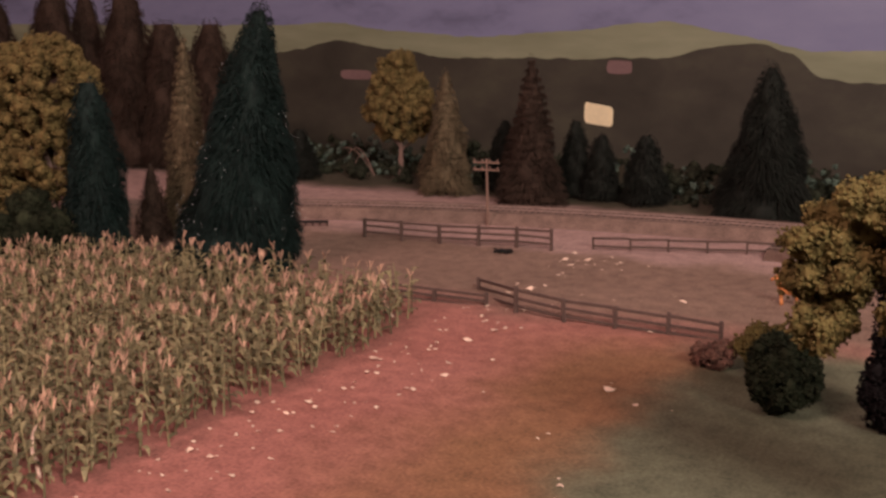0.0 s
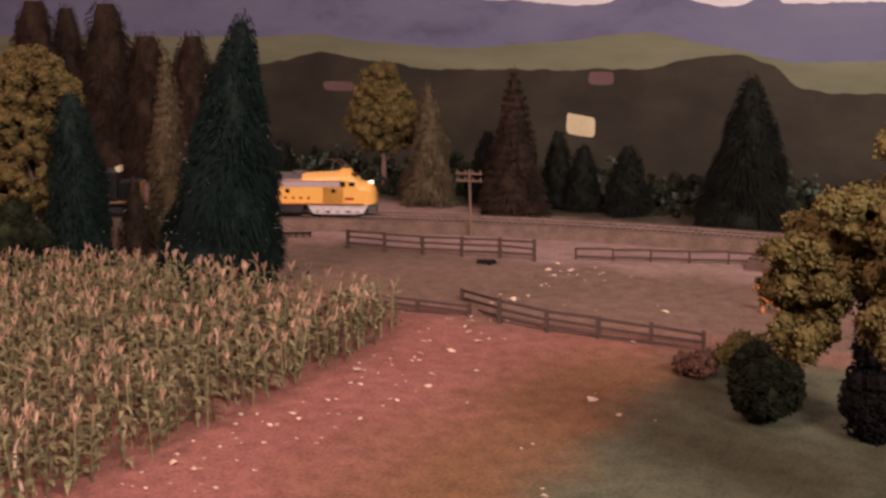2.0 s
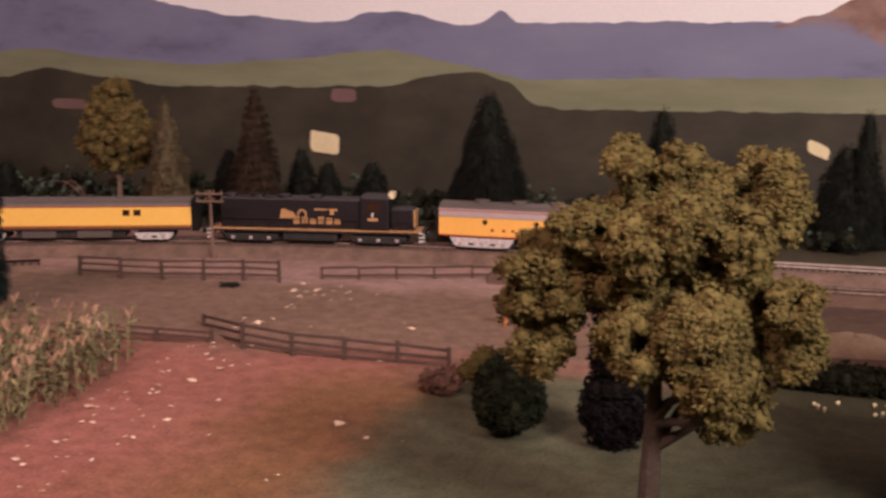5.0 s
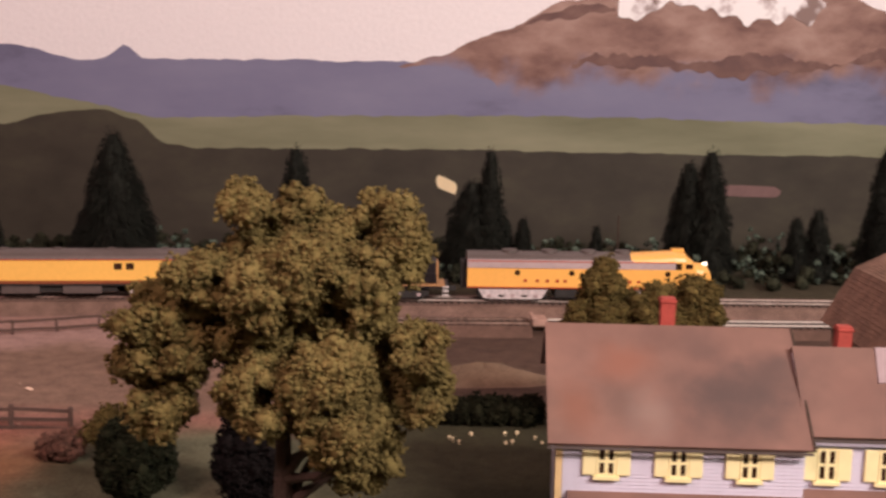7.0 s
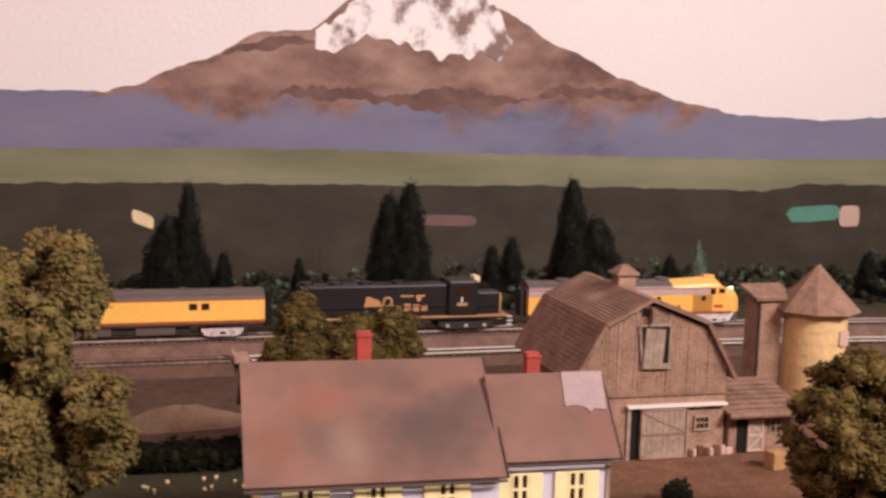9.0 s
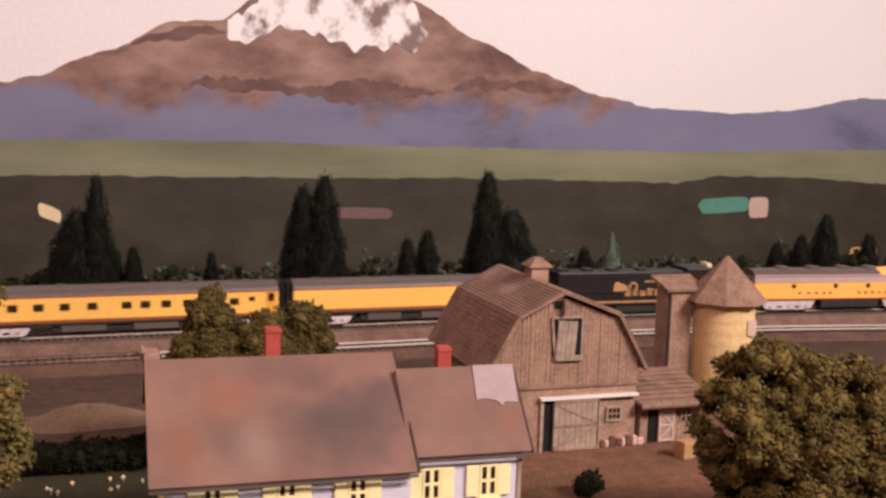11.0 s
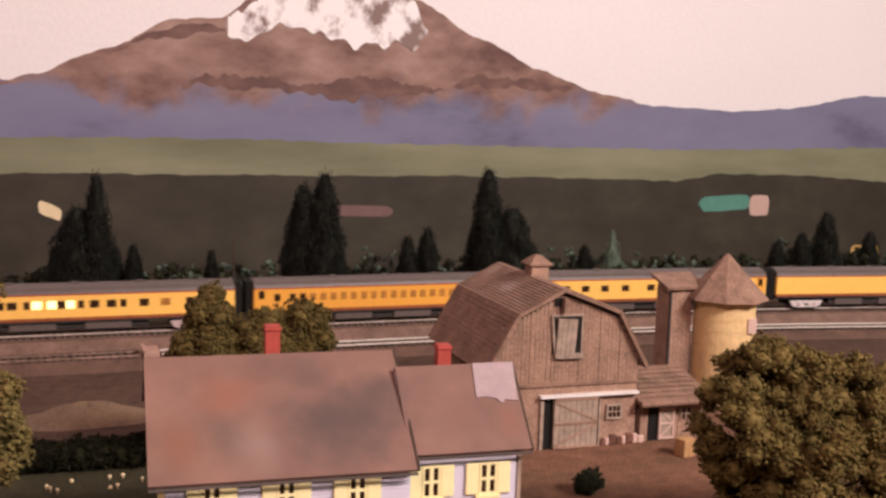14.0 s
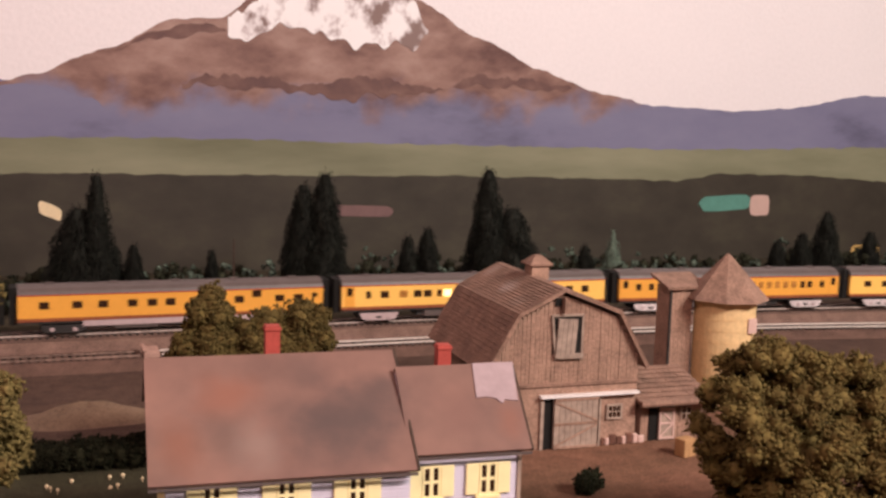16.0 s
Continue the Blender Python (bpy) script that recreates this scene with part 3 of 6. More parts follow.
lay_track(track, -3.55, -0.10, RAIL_TOP, "main line track with dull rails sunk in pinkish ballast", 0.042, None, M_RAILP, 0.0010)
lay_track(track, -0.10, 2.2, RAIL_TOP, "main line track with worn rails on pinkish ballast", 0.042, None, M_RAILM)
lay_track(siding, 0.118, 2.0, 0.009, "siding track with worn rails, highlight in their pale colour, on low brown ballast", 0.034, M_BALLASTD)
lay_track(siding, -0.28, 0.100, 0.0088, "half-buried old siding with dull broken rails", 0.034, M_BALLASTD, M_RAILD, 0.0014)


def siding_block(x, y):
    """A small stop block of stacked timbers across the siding's end."""
    root = thing("stop_block", pose(x, y, 0), "small pinkish timber stop block at the siding's end", "stop block")
    for k in range(3):
        part("timber", soft(boxm(-0.007, 0.007, -0.013 + k * 0.009, -0.0045 + k * 0.009, 0.006, 0.0118 + 0.0006 * (k % 2)), 0.0006, 1), M_BLOCK, root)
    part("cross_timber", soft(boxm(-0.0085, -0.0045, -0.0135, 0.0135, 0.0122, 0.0142), 0.0005, 1), M_BLOCK, root)
    return root


siding_block(0.109, 1.036)

# ---- plants ----


def mesh_arrays(name, verts, tris, material, smooth=False):
    me = bpy.data.meshes.new(name)
    me.vertices.add(len(verts))
    me.vertices.foreach_set("co", np.ascontiguousarray(verts, dtype=np.float32).ravel())
    n = len(tris)
    me.loops.add(n * 3)
    me.loops.foreach_set("vertex_index", np.ascontiguousarray(tris, dtype=np.int32).ravel())
    me.polygons.add(n)
    me.polygons.foreach_set("loop_start", np.arange(0, n * 3, 3, dtype=np.int32))
    if smooth:
        me.polygons.foreach_set("use_smooth", np.ones(n, dtype=bool))
    me.update(calc_edges=True)
    me.validate()
    me.materials.append(material)
    return me


def bristles(rs, height, width, low, count, droop, thick, taper=1.0, layers=0, ragged=0.35):
    """Needles of a bottle-brush conifer as thin blades standing out from the stem."""
    u = 1 - np.sqrt(rs.random(count))
    if layers:
        u = np.clip((np.round(u * layers) + rs.uniform(-0.16, 0.16, count)) / layers, 0, 0.99)
    z = low + (height - low) * u
    a = rs.uniform(0, 2 * np.pi, count)
    ph = rs.uniform(0, 6.28, 6)
    lump = 1 + 0.10 * np.sin(3 * a + 9 * u + ph[0]) + 0.09 * np.sin(5 * a - 14 * u + ph[1]) + 0.07 * np.sin(2 * a + 23 * u + ph[2])
    r = width / 2 * (1 - u) ** taper * (1 - ragged * rs.random(count) ** 1.6) * lump + 0.002
    c, s = np.cos(a), np.sin(a)
    r0 = r * rs.uniform(0.62, 0.90, count)
    z0 = z + rs.uniform(-0.003, 0.003, count)
    z1 = z - droop * r + rs.uniform(-0.004, 0.004, count)
    t = thick * rs.uniform(0.6, 1.4, count)
    tx, ty = -s * t, c * t
    v = np.stack([np.stack([c * r0 - tx, s * r0 - ty, z0], 1), np.stack([c * r0 + tx, s * r0 + ty, z0], 1), np.stack([c * r + tx * 0.5, s * r + ty * 0.5, z1], 1), np.stack([c * (r0 + r) / 2, s * (r0 + r) / 2, (z0 + z1) / 2 + t * 1.6], 1)], 1).reshape(-1, 3)
    k = np.arange(count)[:, None] * 4
    f = np.concatenate([k + np.array([0, 1, 3]), k + np.array([1, 2, 3]), k + np.array([2, 0, 3])], 0)
    return v, f


def conifer(x, y, height, width, material, label, seed, low=0.006, count=2200, droop=0.16, thick=0.0006, taper=0.9, layers=0, ragged=0.35, frost=0, lean=0.0):
    rs = np.random.RandomState(seed)
    tilt = Matrix.Rotation(radians(lean), 4, (-0.49, 0.87, 0))
    root = thing("conifer_tree", pose(x, y, 0) @ tilt @ pose(0, 0, 0, 0, 0, rs.uniform(0, 360)), label, "tree", "model conifers")
    bm = tube(bmesh.new(), (0, 0, -0.002), (0, 0, height * 0.97), 0.003 + height * 0.008, 0.0006)
    part("trunk", bm, M_BARKD, root)
    v, f = bristles(rs, height, width * 1.12, low, count, droop, thick, taper, layers, ragged)
    part("crown", mesh_arrays("crown", v, f, material), None, root)
    # an inner core keeps the brush from being see-through
    n, m = 18, 16
    uu, aa = np.meshgrid(np.linspace(0, 1, n), np.linspace(0, 2 * np.pi, m, endpoint=False), indexing="ij")
    rr = width * 0.40 * (1 - uu * 0.97) ** taper * (1 + 0.16 * np.sin(3 * aa + 17 * uu) + 0.1 * np.sin(5 * aa - 29 * uu))
    v = np.stack([rr * np.cos(aa), rr * np.sin(aa), low + (height - low) * 0.95 * uu], 2).reshape(-1, 3)
    f = []
    for i in range(n - 1):
        for j in range(m):
            p, q = i * m + j, i * m + (j + 1) % m
            f += [(p, q, q + m), (p, q + m, p + m)]
    part("bough_core", mesh_arrays("bough_core", v, np.array(f), material), None, root)
    if frost:
        v, f = bristles(rs, height, width * 1.16, low, frost, droop, thick * 0.40, taper, layers, 0.25)
        v = v.reshape(-1, 4, 3)
        v[:, 0], v[:, 1] = v[:, 2] * 0.9 + v[:, 0] * 0.1, v[:, 2] * 0.9 + v[:, 1] * 0.1
        v[:, 3] = (v[:, 0] + v[:, 2]) / 2 + np.array([0, 0, 0.0005])
        tagged(part("frost_flock", mesh_arrays("frost_flock", v.reshape(-1, 3), f, M_FROST), None, root, "white flock specks"), kind="stuff")
    return root


def unit_ball():
    bm = bmesh.new()
    bmesh.ops.create_icosphere(bm, subdivisions=1, radius=1)
    v = np.array([q.co[:] for q in bm.verts])
    f = np.array([[q.index for q in p.verts] for p in bm.faces])
    bm.free()
    return v, f


BALL_V, BALL_F = unit_ball()
CHIP_V = np.array([(1, 1, 1), (-1, -1, 1), (-1, 1, -1), (1, -1, -1)], dtype=float) * 0.75
CHIP_F = np.array([(0, 2, 1), (0, 1, 3), (0, 3, 2), (1, 2, 3)])


def tufts_mesh(name, rs, pts, material, grain=0.0011, cover=2.8, most=110):
    """Tufts of foam foliage: a lumpy heart, its skin covered with small uneven crumbs."""
    c0, r0 = np.array([p[0] for p in pts]), np.array([p[1] for p in pts])
    n = len(c0)
    k = rs.normal(0, 1, (n, 4, 3))
    ph = rs.uniform(0, 6.28, (n, 4))
    wave, amp = np.array([1.6, 2.8, 5.0, 8.5]), np.array([0.20, 0.17, 0.12, 0.09])

    def lumps(d, kk, pp):
        return 1 + (np.sin((kk * d[..., None, :]).sum(-1) * wave + pp) * amp).sum(-1)

    s = lumps(BALL_V[None], k[:, None], ph[:, None]) * 0.90
    v1 = (c0[:, None, :] + BALL_V[None] * (s * r0[:, None])[:, :, None]).reshape(-1, 3)
    f1 = (BALL_F[None] + (np.arange(n) * len(BALL_V))[:, None, None]).reshape(-1, 3)
    count = np.clip((r0 / grain) ** 2 * cover, 8, most).astype(int)
    who = np.repeat(np.arange(n), count)
    m = len(who)
    d = rs.normal(0, 1, (m, 3))
    d /= np.linalg.norm(d, axis=1, keepdims=True)
    c = c0[who] + d * (lumps(d, k[who], ph[who]) * r0[who] * rs.uniform(0.88, 1.06, m))[:, None]
    q = CHIP_V[None] * rs.uniform(0.6, 1.4, (m, 4, 1)) + rs.normal(0, 0.35, (m, 4, 3))
    v2 = (c[:, None, :] + q * (grain * rs.uniform(0.6, 1.35, m))[:, None, None]).reshape(-1, 3)
    f2 = (CHIP_F[None] + (np.arange(m) * 4)[:, None, None]).reshape(-1, 3) + len(v1)
    return mesh_arrays(name, np.concatenate([v1, v2]), np.concatenate([f1, f2]), material, True)


def flecks_mesh(name, rs, pts, per, size, material):
    """Loose leaf flecks round the tufts: small bent triangles."""
    c = np.repeat(np.array([p[0] for p in pts]), per, 0)
    r = np.repeat(np.array([p[1] for p in pts]), per)[:, None]
    n = len(c)

    def unit(q):
        return q / np.linalg.norm(q, axis=1, keepdims=True)

    d = unit(rs.normal(0, 1, (n, 3)))
    p = c + d * r * rs.uniform(0.80, 1.18, (n, 1))
    a = unit(rs.normal(0, 1, (n, 3))) * size * rs.uniform(0.5, 1.4, (n, 1))
    b = unit(np.cross(a, d)) * size * rs.uniform(0.5, 1.2, (n, 1))
    v = np.stack([p - a, p + a * 0.3 + b, p + a, p + d * size * 0.5 - b * 0.4], 1).reshape(-1, 3)
    k = np.arange(n)[:, None] * 4
    f = np.concatenate([k + np.array([0, 1, 3]), k + np.array([1, 2, 3])], 0)
    return mesh_arrays(name, v, f, material)


def crown_points(rng, spec, n, spread):
    """Tuft centres filling a set of ellipsoids (cx, cy, cz, rx, ry, rz), mostly near their skins."""
    out = []
    vols = [s[3] * s[4] * s[5] for s in spec]
    for _ in range(n):
        s = rng.choices(spec, vols)[0]
        d = Vector((rng.gauss(0, 1), rng.gauss(0, 1), rng.gauss(0, 1))).normalized() * rng.uniform(0.45, 1.0) ** 0.5
        out.append(((s[0] + d.x * s[3], s[1] + d.y * s[4], s[2] + d.z * s[5]), spread * rng.uniform(0.6, 1.25)))
    return out


def leafy(name, x, y, spec, tufts, size, material, label, seed, trunk=None, per=60, fleck=0.0012, category="tree", bark=None, grain=0.0010, crumbs=110):
    """A tree or shrub of foam tufts: trunk with limbs, then a crown of tufts and flecks."""
    rng = random.Random(seed)
    root = thing(name, pose(x, y, 0), label, category)
    pts = crown_points(rng, spec, tufts, size)
    if trunk:
        bm = bmesh.new()
        top, r = trunk
        lean = Vector((rng.uniform(-0.1, 0.1), rng.uniform(-0.1, 0.1), 1)) * top
        tube(bm, (0, 0, -0.002), lean * 0.5, r * 1.25, r * 0.9, 10)
        tube(bm, lean * 0.5, lean, r * 0.9, r * 0.55, 10)
        near = sorted(pts, key=lambda p: p[0][0] ** 2 + p[0][1] ** 2 + (p[0][2] - top) ** 2)[: len(pts) // 3]
        for i in range(7):
            q = Vector(rng.choice(near)[0])
            s = lean * rng.uniform(0.6, 0.95)
            mid = (s + q) / 2 + Vector((0, 0, -0.004))
            tube(bm, s, mid, r * 0.45, r * 0.3, 7)
            tube(bm, mid, q, r * 0.3, r * 0.12, 7)
        part("trunk", bm, bark or M_BARK, root)
    rs = np.random.RandomState(seed)
    part("crown", tufts_mesh("crown", rs, pts, material, grain, most=crumbs), None, root)
    part("foliage", flecks_mesh("foliage", rs, pts, per, fleck * 0.75, material), None, root)
    return root


def shrub(x, y, w, d, h, tufts, size, material, label, seed, z=0.0, name="shrub", per=40, fleck=0.0010):
    return leafy(name, x, y, [(0, 0, z + h * 0.48, w / 2 - size * 0.6, d / 2 - size * 0.6, h * 0.48 - size * 0.4)], tufts, size, material, label, seed, None, per, fleck, "shrub")


DG = "dark green bottle-brush conifer with frosted needles"
conifer(-0.698, 0.741, 0.249, 0.106, M_NEEDLE, "tall dark green bottle-brush conifer beside the corn field", 1, count=30000, thick=0.0006, taper=0.66, ragged=0.45, frost=620, lean=7.5)
conifer(-0.850, 0.720, 0.178, 0.062, M_NEEDLE, DG, 2, count=9000, taper=0.42, frost=140)
conifer(-0.855, 0.800, 0.084, 0.036, M_NEEDLEB, "small dark brown conifer", 3, count=900, taper=0.7)
conifer(-0.857, 0.860, 0.212, 0.056, M_NEEDLET, "tan layered conifer with sparse boughs", 4, count=9000, layers=24, taper=0.7)
for i, (x, y, h, w) in enumerate([(-1.446, 1.22, 0.278, 0.095), (-1.4385, 1.28, 0.266, 0.065), (-1.294, 1.22, 0.272, 0.092), (-1.237, 1.24, 0.222, 0.085), (-1.139, 1.23, 0.222, 0.075), (-1.56, 1.2, 0.26, 0.09)]):
    conifer(x, y, h, w * 1.12, M_NEEDLEB, "brown-black conifer in the grove behind the track", 20 + i, count=11000, taper=0.36, ragged=0.25)
conifer(-0.733, 1.200, 0.161, 0.066, M_NEEDLET, "tan layered conifer with sparse boughs", 5, count=7000, layers=20, taper=0.75)
conifer(-0.607, 1.185, 0.179, 0.078, M_NEEDLEB, "brown layered conifer behind the track", 6, count=8000, layers=18, taper=0.8)
conifer(-0.328, 1.200, 0.177, 0.105, M_NEEDLE2, "large blackish conifer behind the track", 7, count=12000, taper=0.7)
for i, (x, y, h, w) in enumerate([(-0.576, 1.25, 0.10, 0.045), (-0.538, 1.24, 0.085, 0.045), (-0.481, 1.24, 0.087, 0.055), (-0.978, 1.22, 0.072, 0.05), (-0.674, 1.25, 0.096, 0.048), (-0.145, 1.30, 0.156, 0.054), (0.060, 1.30, 0.118, 0.080), (0.079, 1.29, 0.157, 0.042), (0.100, 1.31, 0.072, 0.022), (0.119, 1.30, 0.075, 0.026), (0.205, 1.30, 0.067, 0.018), (0.314, 1.31, 0.145, 0.056), (0.337, 1.30, 0.159, 0.058), (0.442, 1.30, 0.08, 0.03), (0.467, 1.30, 0.09, 0.036), (0.541, 1.29, 0.166, 0.056), (0.574, 1.29, 0.116, 0.080), (0.683, 1.30, 0.064, 0.028), (0.980, 1.30, 0.066, 0.03), (1.021, 1.30, 0.076, 0.036), (1.061, 1.30, 0.106, 0.046), (1.138, 1.30, 0.076, 0.036)]):
    conifer(x, y, h, w, M_NEEDLE2, "blackish-green bottle-brush conifer behind the track", 40 + i, count=int(1500 + 160000 * h * w * 4), taper=0.5, ragged=0.5)
conifer(0.723, 1.30, 0.084, 0.04, M_LICHEN, "thin grey-green conifer behind the track", 70, count=700)

leafy("broadleaf_tree", -0.840, 1.262, [(0, 0, 0.096, 0.050, 0.040, 0.040), (0, 0, 0.122, 0.042, 0.036, 0.036), (0, 0, 0.150, 0.026, 0.026, 0.026)], 520, 0.0062, M_LEAFY, "ochre broadleaf tree with a straight pale trunk", 80, (0.066, 0.0040), 40, 0.0012, grain=0.0014, crumbs=50)
leafy("broadleaf_tree", -0.930, 0.735, [(0.004, 0, 0.160, 0.054, 0.045, 0.052), (0.010, 0.01, 0.092, 0.046, 0.04, 0.045), (-0.05, 0, 0.095, 0.045, 0.04, 0.07)], 700, 0.0065, M_LEAFY, "yellowish broadleaf tree beside the conifers", 81, (0.08, 0.005), 40, 0.0012, grain=0.0014, crumbs=50)
shrub(-0.875, 0.660, 0.085, 0.06, 0.072, 60, 0.011, M_LEAFG, "dull dark green shrub behind the corn", 82)

# the big tree that stands before the farmhouse
# lobes of its crown: across, height, half width, half height
LOBES = [(-0.012, 0.194, 0.007, 0.0078), (0.006, 0.193, 0.0102, 0.0086), (0.023, 0.187, 0.0078, 0.0062), (0.039, 0.191, 0.0094, 0.0086), (0.048, 0.179, 0.007, 0.0094),
         (-0.027, 0.171, 0.0117, 0.0062), (-0.005, 0.166, 0.0133, 0.0102), (0.012, 0.175, 0.0117, 0.0102), (0.032, 0.169, 0.0117, 0.0109), (-0.051, 0.154, 0.0109, 0.0078),
         (-0.055, 0.136, 0.0094, 0.0109), (-0.041, 0.135, 0.0086, 0.0125), (-0.048, 0.114, 0.0094, 0.0094), (-0.007, 0.144, 0.0133, 0.0094), (-0.006, 0.124, 0.0141, 0.0125),
         (0.019, 0.133, 0.0141, 0.0141), (0.026, 0.113, 0.0117, 0.0125), (0.054, 0.143, 0.0086, 0.0094), (0.055, 0.124, 0.0086, 0.0117), (0.032, 0.091, 0.0148, 0.0094)]
# the trunk's dark bark colour includes the shade under the crown
leafy("shade_tree", -0.0662, 0.415, [(x, 0.016 * math.sin(7 * i), z - 0.006, w * 1.15, 0.013, h * 1.1) for i, (x, z, w, h) in enumerate(LOBES)] + [(0.004, 0.006, 0.172, 0.024, 0.014, 0.012), (0.010, 0.008, 0.150, 0.034, 0.016, 0.028), (0.026, 0.008, 0.118, 0.026, 0.014, 0.024), (-0.040, 0.004, 0.140, 0.014, 0.010, 0.022)], 1150, 0.0046, M_LEAFO, "large olive broadleaf shade tree with clumped foliage", 83, (0.105, 0.0050), 45, 0.0008, grain=0.0009, bark=M_BARKD)
# tree at the right of the farmyard
leafy("broadleaf_tree", 0.397, 0.475, [(-0.043, 0, 0.110, 0.017, 0.022, 0.016), (-0.058, 0, 0.082, 0.016, 0.026, 0.026), (-0.016, 0, 0.104, 0.020, 0.030, 0.017), (-0.030, -0.02, 0.080, 0.024, 0.022, 0.020), (0.012, 0, 0.092, 0.024, 0.03, 0.020), (0.045, 0, 0.078, 0.040, 0.045, 0.026), (0.0, 0, 0.052, 0.056, 0.05, 0.036)], 900, 0.0055, M_LEAFM, "dark olive broadleaf tree in the farmyard", 84, (0.06, 0.005), 30, 0.0010)
# shrubs behind the farmhouse
leafy("broadleaf_tree", 0.118, 0.715, [(-0.008, 0, 0.064, 0.026, 0.025, 0.036), (-0.006, 0, 0.103, 0.013, 0.015, 0.019), (0.016, 0, 0.074, 0.018, 0.02, 0.026)], 380, 0.0055, M_LEAFD, "olive tree behind the farmhouse", 85, (0.05, 0.003), 30, 0.0010)
leafy("broadleaf_tree", 0.163, 0.715, [(0, 0, 0.062, 0.024, 0.024, 0.034), (0.012, 0, 0.090, 0.014, 0.018, 0.018), (-0.012, 0, 0.086, 0.014, 0.018, 0.018)], 330, 0.0055, M_LEAFD, "olive tree behind the farmhouse", 86, (0.05, 0.003), 30, 0.0010)
shrub(-0.168, 0.602, 0.043, 0.042, 0.052, 260, 0.0042, M_LEAFG, "clipped dark green globe shrub on the lawn", 87, name="topiary_shrub", per=60)
# round base is a shrub; the column above imitates shade within the crown
leafy("shrub", -0.108, 0.600, [(0.004, 0, 0.022, 0.016, 0.014, 0.020), (0.002, 0, 0.060, 0.008, 0.008, 0.022), (-0.004, 0, 0.104, 0.013, 0.010, 0.020)], 210, 0.0066, M_LEAFSHADE, "blackish shrub with an added column imitating the big tree's inner shade", 188, None, 50, 0.001, "shrub")
shrub(-0.190, 0.668, 0.045, 0.030, 0.036, 60, 0.006, M_LEAFD, "low olive shrub behind the globe shrub", 89)
shrub(-0.228, 0.668, 0.035, 0.025, 0.020, 40, 0.0045, M_LEAFR, "low russet shrub at the fence's end", 90)
leafy("hedge", 0.034, 0.748, [(-0.036 + 0.009 * i, 0, 0.0085, 0.007, 0.010, 0.0065) for i in range(9)], 240, 0.0052, M_HEDGE, "clipped blackish-green hedge behind the lawn", 91, None, 40, 0.0010, "hedge")


def dirt_mound(x, y, rx, ry, h):
    n, m, v, f = 14, 28, [], []
    for i in range(n):
        for j in range(m):
            r, a = i / (n - 1), 2 * math.pi * j / m
            w = 1 + 0.2 * noise.noise((math.cos(a) * 1.5, math.sin(a) * 1.5, 4))
            z = h * (0.5 + 0.5 * math.cos(math.pi * r)) * (1 + 0.25 * noise.noise((r * 4, a * 2, 1))) - 0.0006
            v.append((r * rx * w * math.cos(a), r * ry * w * math.sin(a), z))
    for i in range(n - 1):
        for j in range(m):
            p, q = i * m + j, i * m + (j + 1) % m
            f.append((p, p + m, q + m, q))
    me = raw("dirt_mound", v, f, M_MOUND)
    for p in me.polygons:
        p.use_smooth = True
    ob = new("dirt_mound", me)
    ob.matrix_basis = pose(x, y, 0)
    return tagged(ob, "low tan dirt mound behind the hedge", "mound")


dirt_mound(0.045, 0.862, 0.065, 0.035, 0.013)
shrub(0.334, 0.615, 0.018, 0.018, 0.014, 20, 0.004, M_LEAFG, "small dark green yard shrub", 95)


def lichen_belt(name, material, count, y0, y1, top, size, seed, label):
    """Lichen scrub along the foot of the painted wall."""
    rng, rs = random.Random(seed), np.random.RandomState(seed)
    pts = []
    while len(pts) < count:
        x, y = rng.uniform(-1.6, 1.8), rng.uniform(y0, y1)
        h = top * (0.65 + 0.9 * noise.noise((x * 8, y * 8, seed)))
        if h > 0.004 and not 1.27 < x < 1.43:
            pts.append(((x, y, rng.uniform(0.0, h)), size * rng.uniform(0.6, 1.3)))
    ob = new(name, tufts_mesh(name, rs, pts, material, 0.0015, 2.4, 30))
    tagged(ob, label, "shrub", kind="stuff")
    tagged(part("foliage", flecks_mesh("foliage", rs, pts, 30, 0.0013, material), None, ob), kind="stuff")


lichen_belt("dark_scrub", M_SCRUB, 1300, 1.24, 1.50, 0.033, 0.0070, 7, "dark green lichen scrub along the painted wall")
lichen_belt("teal_scrub", M_LICHEN, 1700, 1.27, 1.40, 0.046, 0.0030, 8, "grey-teal lichen scrub along the painted wall")


